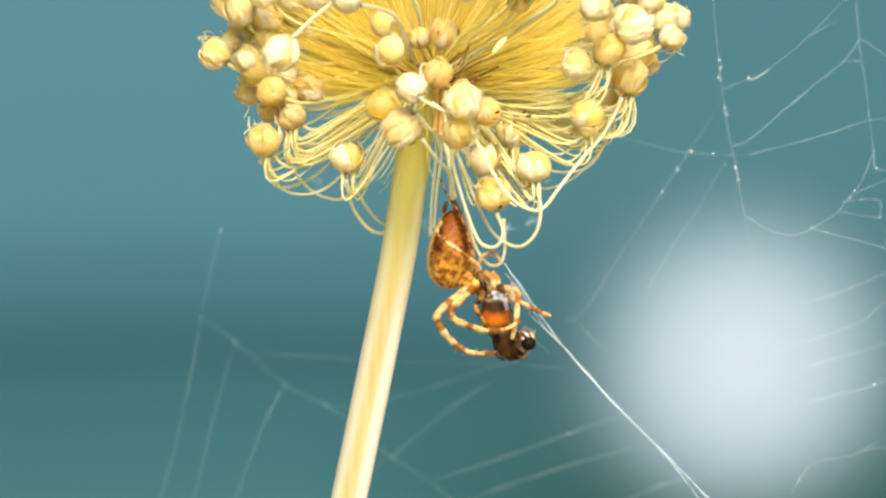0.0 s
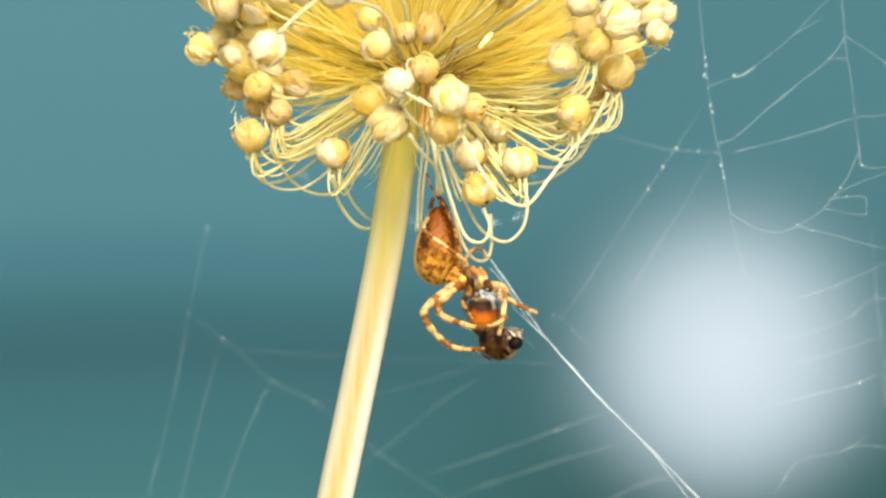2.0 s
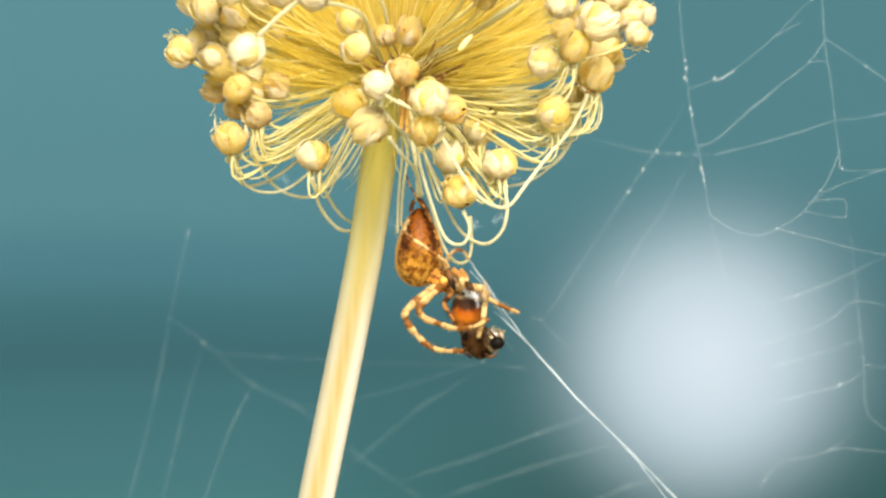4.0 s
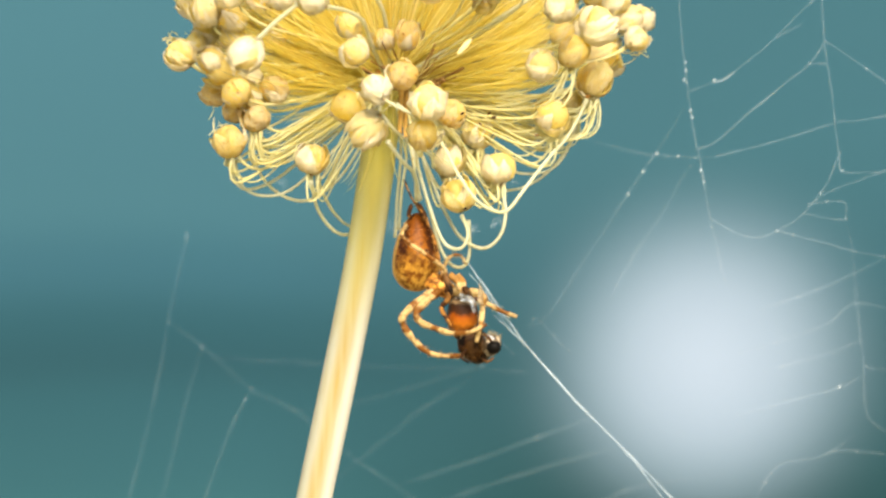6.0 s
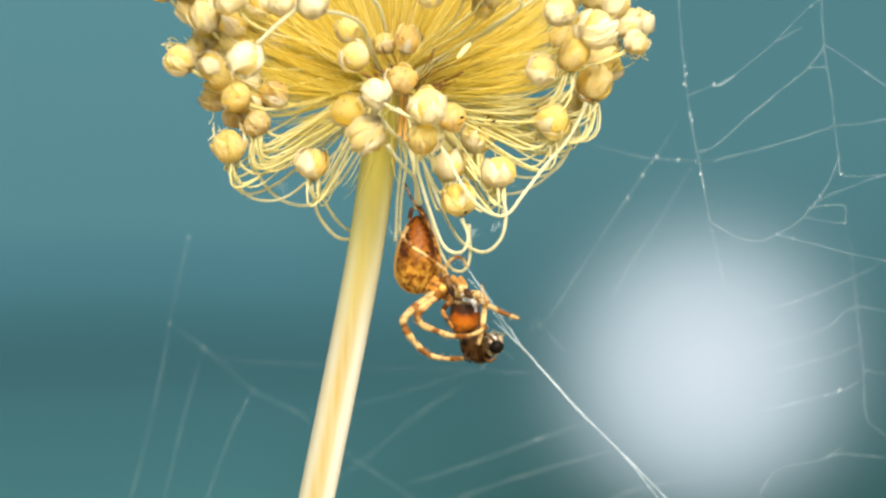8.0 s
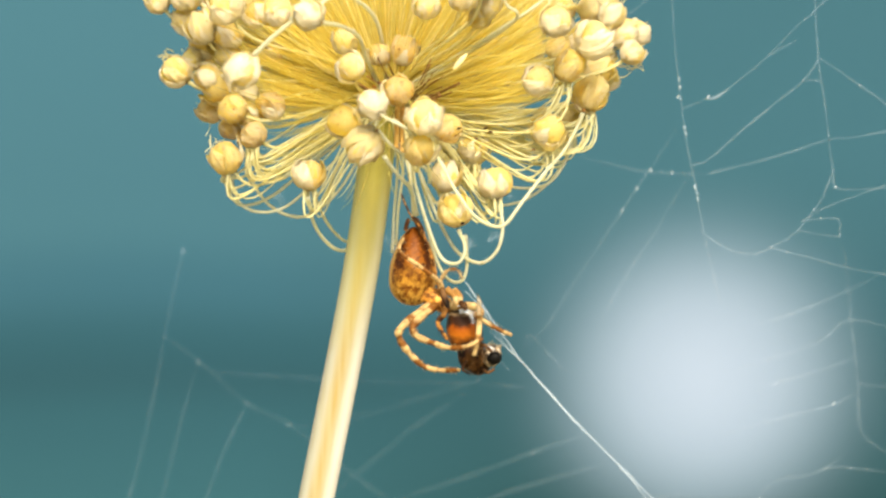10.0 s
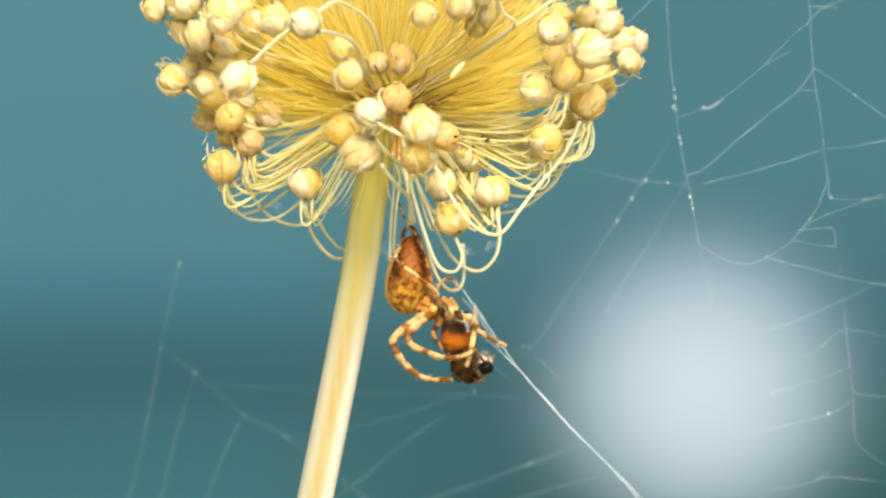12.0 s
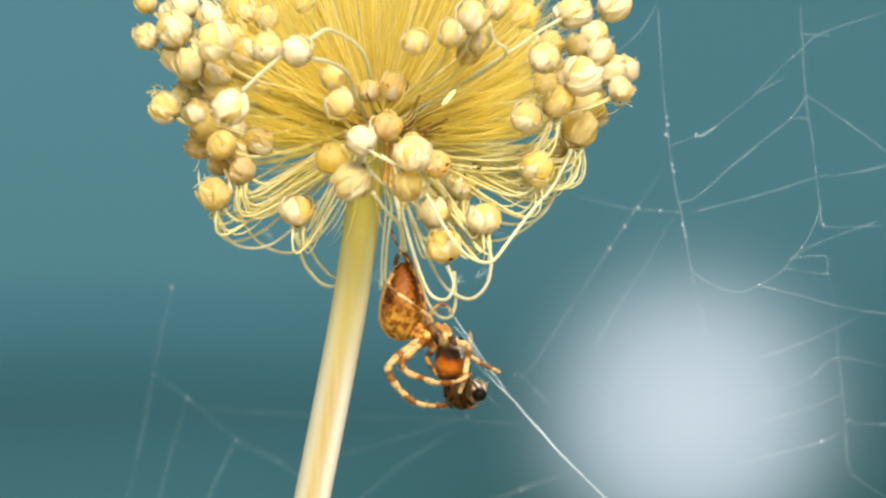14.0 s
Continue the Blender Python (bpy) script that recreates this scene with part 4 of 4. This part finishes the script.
low_web = thing("tangle_web", at((-24.0, -20.4, -35)), "faint grey spider threads strung below the seed head", "spider web")
LOW_WEB = [
    [(-31.7, -1.8, -35), (-32.8, -6.9, -35), (-34.0, -12.4, -35)],
    [(-34.0, -12.4, -35), (-29.9, -15.3, -35), (-24.0, -20.4, -35), (-18.9, -23.0, -35), (-12.1, -28.4, -35), (-6.6, -32.2, -35), (-0.5, -36.2, -35)],
    [(-29.9, -15.3, -35), (-32.2, -23.3, -35), (-34.0, -30.8, -35), (-35.9, -38.3, -35)],
    [(-24.0, -20.4, -35), (-26.9, -26.4, -35), (-30.5, -36.2, -35)],
    [(-28.4, -16.6, -35), (-20.2, -17.2, -35), (-8.0, -17.8, -35), (2.2, -18.0, -35), (9.7, -18.5, -35)],
    [(-18.9, -23.3, -35), (-12.1, -22.3, -35), (-6.6, -20.9, -35), (-1.2, -19.2, -35), (4.2, -17.3, -30)],
]
LOW_MORE = [
    [(-14.8, -32.2, -35), (-8.0, -26.7, -35), (-3.9, -23.3, -35), (0.2, -20.6, -35), (2.6, -18.7, -30)],
    [(-6.6, -32.2, -35), (2.2, -29.4, -35), (10.4, -26.4, -35), (17.2, -24.0, -35)],
    [(-5.2, -35.6, -35), (4.3, -32.2, -35), (11.8, -29.8, -35), (19.3, -27.7, -35)],
    [(-34.4, -12.5, -40), (-35.6, -19.4, -40), (-37.3, -27.0, -40), (-40.1, -37.3, -40)],
    [(13.1, -37.6, -35), (16.6, -34.9, -35), (22.0, -32.5, -35), (29.5, -31.1, -35)],
]
for k, row in enumerate(LOW_WEB + LOW_MORE):
    silk(low_web, row, 0.30 if k in (0, 2, 3, 9) else 0.42, SILK_HAZE, 2 if k < 5 else 0, 70 + k)

for p in ((-23.9, -20.4, -35), (-18.9, -23.0, -35), (-34.0, -12.4, -35), (-29.9, -15.4, -35), (-31.7, -2.0, -35), (3.8, -17.5, -32), (10.4, -26.4, -35)):
    speck(low_web, at(p), dust.uniform(0.2, 0.34), dust, SILK_SMUDGE)

dragline = thing("dragline", at((1.67, -4.63, 6)), "taut bundle of white spider silk", "spider silk")
DRAG = [
    [(1.42, -4.01, 6), (3.82, -7.39, 7), (6.57, -11.36, 8), (8.53, -13.94, 8), (13.94, -19.95, 8), (20.08, -26.09, 8), (26.83, -33.15, 8)],
    [(2.04, -5.86, 6), (3.63, -7.69, 7), (6.08, -11.36, 8), (8.47, -14.00, 8)],
    [(4.60, -10.25, 8), (6.45, -11.97, 8), (8.53, -14.00, 8), (13.62, -19.75, 8.4), (18.23, -24.37, 8), (21.30, -27.93, 8), (25.11, -32.97, 8)],
]
for k, row in enumerate(DRAG):
    silk(dragline, row, (0.18, 0.11, 0.13)[k], SILK_DRAG, 0, 90 + k)
for k, row in enumerate(([(3.62, -12.28, 8), (5.34, -13.20, 8), (6.88, -14.55, 8)], [(-7.03, -0.31, 3), (-6.28, 0.31, 3), (-5.66, 0.81, 3)], [(-7.03, -1.06, 3), (-6.28, -1.68, 3), (-5.78, -2.42, 3)])):
    silk(dragline, row, 0.06, SILK, 0, 95 + k)


# ================= the spider =================
spider = thing("garden_spider", at((-0.80, -7.08, 7)), "orange-brown mottled orb weaver hanging head down with its catch", "spider")


def hairs(bm, line, radius, count, length, seed):
    r = random.Random(seed)
    for _ in range(count):
        i = r.randrange(1, len(line) - 1)
        way = (line[i + 1] - line[i - 1]).normalized()
        out = (Vector((r.uniform(-1, 1), r.uniform(-1, 1), r.uniform(-1, 1)))).cross(way).normalized()
        tip = line[i] + out * (radius + length * r.uniform(0.6, 1.2)) + way * length * 0.4
        tube(bm, [line[i] + out * radius * 0.7, (line[i] + tip) / 2 + out * radius * 0.4, tip], lambda t: 0.000025 * (1.1 - t), 3)
    return bm


def build_spider():
    a, b = at((-3.47, 0.92, 7)), at((-3.72, -7.68, 7))
    prof = lambda t: 0.00280 * (rounded(0.5)(t)) * (0.62 + 0.55 * t)
    body = turned(bmesh.new(), a, b + Vector((0.0001, 0, 0)), prof, 28, 0.95, steps=26, lumps=0.07)
    abdomen = part("abdomen", body, ABDOMEN, spider, "rounded abdomen mottled orange and dark brown")
    head = turned(bmesh.new(), at((-2.76, -5.96, 8)), at((0.92, -8.14, 9)), lambda t: 0.00118 * rounded()(t) * (1.1 - 0.3 * t), 18, 0.8, lumps=0.16)
    tagged(part("bristles", hairs(bmesh.new(), spline([at((-3.45, -0.62, 7)), at((-3.63, -3.39, 7)), at((-3.75, -6.46, 7))], 10), 0.0023, 160, 0.0003, 41), PALE_HAIR, abdomen), kind="stuff")
    thorax = part("cephalothorax", head, CARAPACE, spider)
    tagged(part("bristles", hairs(bmesh.new(), spline([at((-1.72, -6.57, 8)), at((-0.80, -7.18, 8)), at((0.18, -7.78, 9))], 8), 0.0012, 90, 0.0004, 42), PALE_HAIR, thorax), kind="stuff")
    for p, q, r in (((-4.45, 0.45, 8), (-4.08, 1.85, 8), 0.00026), ((-2.50, 0.20, 8.6), (-3.44, 1.90, 8), 0.00036)):
        part("spinneret", turned(bmesh.new(), at(p), at(q), lambda t: r * (0.75 + 0.9 * t * (1 - t)) * (1 if t < 0.9 else 0.7), 9, steps=8, lumps=0.3), LEG_DARK, spider)
    for p, q in ((((-0.43, -5.79, 11)), ((0.43, -8.08, 12))), (((1.52, -7.05, 12)), ((2.42, -8.00, 13)))):
        part("chelicera", turned(bmesh.new(), at(p), at(q), lambda t: 0.00042 * rounded(0.5)(t) * (1.1 - 0.5 * t), 10, steps=8), DARK_CHITIN, spider, "dark brown fang base")
    for p, q in ((((0.12, -5.80, 10)), ((1.16, -7.49, 11))), (((0.92, -5.94, 9)), ((1.40, -7.39, 10)))):
        part("pedipalp", tube(bmesh.new(), spline([at(p), (at(p) + at(q)) / 2 + Vector((0.0004, 0, 0)), at(q)], 4), lambda t: 0.00042 * (1 - 0.3 * t), 8), LEG_PALE, spider)


def leg(points, radius, seed, material=None, bristles=90):
    places = [at(p) for p in points]
    line = spline(places, 9)
    joints = len(points) - 1
    pinch = lambda t: math.exp(-(((t * joints + 0.5) % 1 - 0.5) / 0.16) ** 2)
    swell = lambda t: radius * 0.00100 * (1.22 - 0.66 * t) * (1.0 - 0.22 * pinch(t) + 0.16 * noise.noise(Vector((t * 17, seed, 0.5))))
    ob = part("leg", tube(bmesh.new(), line, swell, 10), material or LEG, spider, origin=places[0])
    tagged(part("bristles", hairs(bmesh.new(), line, radius * 0.0006, bristles, 0.00042, seed), DARK_CHITIN if material == LEG_DARK else PALE_HAIR, ob), kind="stuff")
    return ob


build_spider()
FRONT_LEG = leg([(-0.80, -7.18, 8), (-2.75, -8.37, 10), (-4.69, -10.05, 11), (-4.87, -11.15, 11), (-3.72, -12.79, 11), (-2.13, -14.13, 11), (-0.43, -14.50, 11), (1.77, -14.48, 10)], 0.44, 1)
SECOND_LEG = leg([(-0.80, -7.41, 9), (-2.02, -8.37, 10), (-3.41, -9.81, 11), (-2.99, -10.91, 11), (-1.28, -11.55, 12), (0.42, -12.00, 13), (2.36, -11.79, 14), (4.06, -10.97, 13)], 0.40, 2)
GRIP_LEG = leg([(0.12, -7.67, 8), (1.64, -7.62, 11), (3.59, -7.96, 12), (3.59, -9.42, 12), (3.33, -11.21, 13), (2.85, -13.03, 13)], 0.42, 3, LEG_PALE)
REACH_LEG = leg([(-0.06, -7.22, 6), (2.28, -8.00, 7), (4.35, -9.12, 9), (5.63, -9.80, 9), (7.35, -10.47, 9)], 0.34, 4)
leg([(-0.80, -6.59, 7), (-0.43, -4.73, 8), (0.31, -3.74, 8), (1.29, -3.74, 8), (1.84, -4.73, 8)], 0.2, 5, LEG)
leg([(-0.67, -6.67, 9), (-0.49, -5.19, 10), (-2.62, -3.47, 11), (-4.95, -1.77, 10), (-4.59, -0.31, 9)], 0.26, 6)
leg([(-0.49, -7.04, 9), (-0.80, -5.51, 9), (-1.41, -2.76, 9), (-2.14, -0.61, 9), (-2.76, 0.80, 9), (-4.00, 2.40, 7), (-4.95, 4.52, 5)], 0.16, 7, LEG_DARK)
leg([(-0.31, -7.16, 9), (-0.06, -8.37, 10), (-0.79, -9.35, 10), (-0.30, -10.36, 11), (0.30, -11.27, 11)], 0.30, 8, LEG_DARK)

# ================= the catch =================
prey = thing("caught_fly", at((1.35, -7.78, 9)), "dark wrapped fly with an orange-banded abdomen held by the spider", "fly")


def build_prey():
    a, b = at((1.78, -7.65, 9)), at((1.53, -13.17, 9))
    part("abdomen", turned(bmesh.new(), a, b, lambda t: 0.0017 * rounded(0.55)(t), 22, 0.9, steps=18, lumps=0.08), PREY_BANDS, prey, "glossy abdomen banded grey, black and orange")
    wrap = bmesh.new()
    # three strands of wrapping silk; the fourth stands for pale hair by the head
    for k, (p, q) in enumerate(((((1.52, -8.58, 11.6)), ((2.98, -8.89, 11.4))), (((1.40, -8.10, 11.2)), ((3.23, -8.47, 11))), (((2.25, -8.09, 11.5)), ((2.98, -10.04, 11.5))), (((3.71, -12.77, 11.6)), ((4.93, -12.96, 11.4))))):
        a1, b1 = at(p), at(q)
        tube(wrap, spline([a1, (a1 + b1) / 2 + Vector((0, -0.0003, 0.0001 * k)), b1], 5), lambda t: (0.00022 if k < 3 else 0.00016) * (1 + 0.7 * noise.noise(Vector((t * 6, k, 3)))), 7)
    part("wrap_and_hair", wrap, SILK_WRAP, prey, "patches of white silk round the catch and a pale hair patch by its head")
    part("thorax", turned(bmesh.new(), at((1.53, -12.06, 9)), at((4.10, -15.37, 9)), lambda t: 0.00165 * rounded(0.45)(t), 20, 0.9, steps=14, lumps=0.14, seed=3), PREY_THORAX, prey)
    head = part("head", turned(bmesh.new(), at((3.60, -13.25, 10)), at((5.68, -13.99, 10)), lambda t: 0.00125 * rounded(0.5)(t), 16, 0.9, steps=12, lumps=0.1), PREY_PALE, prey, "pale dusty head")
    part("eye", turned(bmesh.new(), at((4.14, -14.06, 11.4)), at((5.72, -13.69, 11.4)), lambda t: 0.00072 * rounded(0.5)(t), 14, 0.9, steps=10), EYE_BLACK, head, "shiny black eye")
    part("eye", turned(bmesh.new(), at((4.23, -13.80, 8.4)), at((5.46, -13.43, 8.4)), lambda t: 0.0007 * rounded(0.5)(t), 14, 0.9, steps=10), EYE_BLACK, head, "shiny black eye")
    fuzz = hairs(bmesh.new(), spline([at((1.77, -12.83, 10)), at((2.99, -14.05, 10)), at((4.09, -15.09, 10))], 8), 0.0015, 90, 0.0004, 31)
    tagged(part("bristles", fuzz, DARK_CHITIN, prey), kind="stuff")
    tagged(part("bristles", hairs(bmesh.new(), spline([at((3.85, -13.25, 10)), at((4.70, -13.56, 10)), at((5.31, -13.80, 10))], 8), 0.0011, 140, 0.00045, 32), PALE_HAIR, head), kind="stuff")
    for k, row in enumerate((([(2.98, -9.72, 12), (3.22, -15.01, 12), (3.95, -14.40, 12), (3.83, -10.33, 12)]), ([(2.01, -13.06, 12), (2.13, -15.13, 12), (2.98, -15.25, 12), (2.98, -12.76, 12)]), ([(3.55, -6.70, 12), (3.15, -9.10, 13), (3.95, -9.35, 13), (3.95, -7.60, 12)]))):
        bm = bmesh.new()
        c = [at(p) for p in row]
        grid = [[bm.verts.new((c[0].lerp(c[1], i / 6)).lerp(c[3].lerp(c[2], i / 6), j / 4) + Vector((0, 0.0003 * noise.noise(Vector((i, j, 2)) * 0.9), 0))) for j in range(5)] for i in range(7)]
        for i in range(6):
            for j in range(4):
                bm.faces.new((grid[i][j], grid[i + 1][j], grid[i + 1][j + 1], grid[i][j + 1]))
        bmesh.ops.solidify(bm, geom=bm.faces[:], thickness=0.00003)
        part("wing", bm, WING_PALE if k == 2 else WING, prey, "pale wing standing up" if k == 2 else "crumpled brownish wing")
    for k, row in enumerate(([(1.95, -14.05, 10), (1.40, -14.77, 12), (2.13, -15.37, 12)], [(3.48, -14.84, 10), (4.07, -15.37, 12), (4.80, -15.01, 12)], [(3.23, -12.18, 11), (4.07, -12.46, 12), (4.68, -13.19, 12)], [(1.78, -7.65, 9), (2.25, -8.10, 11), (2.73, -7.90, 12)])):
        part("leg", tube(bmesh.new(), spline([at(p) for p in row], 4), 0.00016, 6), DARK_CHITIN, prey)


build_prey()


# ================= movement =================
def motions():
    mm = 0.001
    # seconds, right and up in millimetres
    sway_right = [(0, -0.0, 0.5), (0.5, -0.1, 0.35), (1, 0.0, 0.45), (1.5, 0.05, 0.35), (2, 0.05, 0.2), (2.5, 0.0, 0.15), (3, 0.0, 0.0), (5.5, 0.27, 0.5),
                  (6, 0.15, 0.32), (6.5, 0.15, 0.32), (7, 0.15, 0.28), (7.5, 0.2, 0.4), (8, 0.22, 0.5), (10.5, -0.15, 0.27), (11, -0.2, 0.3),
                  (11.5, -0.15, 0.22), (12, -0.3, 0.05), (12.5, -0.2, 0.12), (13, -0.15, 0.0), (13.5, -0.15, 0.08), (14, -0.15, 0.05)]
    sway_low = [(0, -0.4, 0.6), (0.5, -0.15, 0.75), (1, -0.25, 0.45), (1.5, -0.15, 0.65), (2, -0.15, 0.4), (2.5, -0.25, 0.2), (3, 0.0, 0.0), (5.5, 0.0, 0.65),
                (6, -0.1, 0.15), (6.5, 0.0, 0.3), (7, 0.1, 0.2), (7.5, 0.1, 0.4), (8, 0.2, 0.6), (10.5, -0.1, 0.18), (11, -0.12, 0.0),
                (11.5, -0.12, 0.1), (12, -0.15, -0.08), (12.5, -0.08, 0.3), (13, 0.0, 0.2), (13.5, -0.05, 0.3), (14, 0.0, 0.25)]
    # seconds, right and up in millimetres, turn in degrees
    nod = [(0, -0.07, 0.01, 0.36), (0.5, -0.06, 0.03, 0.38), (1, -0.01, 0.05, 0.47), (1.5, 0.07, -0.07, 0.41), (2, 0.05, -0.04, 0.3), (2.5, 0.01, -0.07, 0.36),
                (3, 0.06, -0.04, 0.21), (5.5, 0.02, 0, 0.13), (6, -0.03, -0.07, 0.37), (6.5, 0.01, -0.01, 0.24), (7, -0.01, 0.02, 0.15), (7.5, -0.02, 0.01, 0.08),
                (8, 0.03, 0.03, 0.12), (10.5, -0, 0.04, -0.05), (11, -0.03, -0.06, 0.01), (11.5, 0.01, -0.02, -0.09), (12, 0, 0, -0.04), (12.5, 0, -0, 0),
                (13, 0.01, -0.02, 0.03), (13.5, 0.01, -0.01, 0.02), (14, 0.01, 0, -0.02)]
    hang = [(0, -0.33, 0.08, 0.73), (0.5, -0.23, 0.17, 0.38), (1, -0.23, 0.12, 0.32), (1.5, -0.14, 0.15, 0.32), (2, -0.14, -0.04, 0.32), (2.5, -0.23, -0.01, 0.24),
                (3, 0, -0, 0), (5.5, -0.05, 0.15, -0.2), (6, -0.22, -0.09, 0.17), (6.5, -0.06, 0.14, -0.17), (7, -0.04, 0.11, -0.34), (7.5, -0.04, 0.1, -0.28),
                (8, 0.04, 0.19, -0.22), (10.5, -0.24, 0.13, 1.06), (11, -0.32, -0.01, 1.51), (11.5, -0.25, -0.04, 1.14), (12, -0.32, -0.01, 1.52),
                (12.5, -0.15, 0.1, 0.79), (13, -0.2, 0.14, 1.42), (13.5, -0.16, 0.16, 1.14), (14, -0.05, 0.16, 0.7)]
    struggle = [(0, -0.81, 0.2, -4.52), (0.5, -0.64, 0.25, -2.83), (1, -0.69, 0.07, -3.26), (1.5, -0.46, 0.2, -3.14), (2, -0.55, -0.24, -3.25), (2.5, -0.47, -0.11, -3.1),
                (3, 0, -0, 0), (5.5, -0.34, 0.51, -1.65), (6, -0.46, 0.07, -1.76), (6.5, -0.2, 0.25, -0.45), (7, -0.17, 0.27, -3.09), (7.5, -0.2, 0.55, 2.41),
                (8, -0.15, 0.64, -2.27), (10.5, -0.18, 0.57, -4.71), (11, -0.33, 0.58, -6.15), (11.5, -0.18, 0.52, -2.39), (12, -0.26, 0.66, 0.97),
                (12.5, -0.09, 0.7, -0.95), (13, 0.19, 0.78, -2.7), (13.5, -0.05, 0.73, -0.58), (14, 0.12, 0.87, 2.73)]
    # seconds, turn in degrees
    front_turn = [(0, -0.23), (0.5, 0.27), (1, 0.2), (1.5, 0.6), (2, 0.74), (2.5, 0.85), (3, 0), (5.5, 2), (6, 0.97), (6.5, 1.81), (7, 2), (7.5, 2.77),
                (8, 2.19), (10.5, 0.93), (11, 2.18), (11.5, 1.86), (12, 1.95), (12.5, 1), (13, -0.25), (13.5, 0.61), (14, 0.29)]
    reach_turn = [(0, -0.23), (0.5, -0.25), (1, 0.34), (1.5, -0.23), (2, 1.14), (2.5, -0.01), (3, 0), (5.5, -0.52), (6, -1.07), (6.5, -0.4), (7, -0.01),
                (7.5, -0.28), (8, -1.28), (10.5, 2.63), (11, 2.81), (11.5, 2.67), (12, 2.16), (12.5, 1.57), (13, 1.54), (13.5, 2.01), (14, 3.49)]
    for ob, rows in ((orb_web, sway_right), (low_web, sway_low)):
        home = ob.location.copy()
        walk(ob, [(t, Matrix.Translation(home + Vector((x, 0, z)) * mm)) for t, x, z in rows])
    lift = foot - HUB
    walk(seed_head, [(t, Matrix.Translation(HUB + Vector((x, 0, z)) * mm) @ pose(0, 0, 0, 0, a, 0) @ Matrix.Translation(lift)) for t, x, z, a in nod])
    for ob, rows in ((spider, hang), (prey, struggle)):
        home = ob.location.copy()
        walk(ob, [(t, Matrix.Translation(home + Vector((x, 0, z)) * mm) @ pose(0, 0, 0, 0, a, 0)) for t, x, z, a in rows])
    grip_turn = [(t, (p[3] - q[3]) * 0.7) for (t, *_), p, q in zip(hang, struggle, hang)]
    for ob, rows in ((FRONT_LEG, front_turn), (SECOND_LEG, front_turn), (GRIP_LEG, grip_turn), (REACH_LEG, reach_turn)):
        home = ob.location.copy()
        walk(ob, [(t, Matrix.Translation(home) @ pose(0, 0, 0, 0, a, 0)) for t, a in rows])


motions()
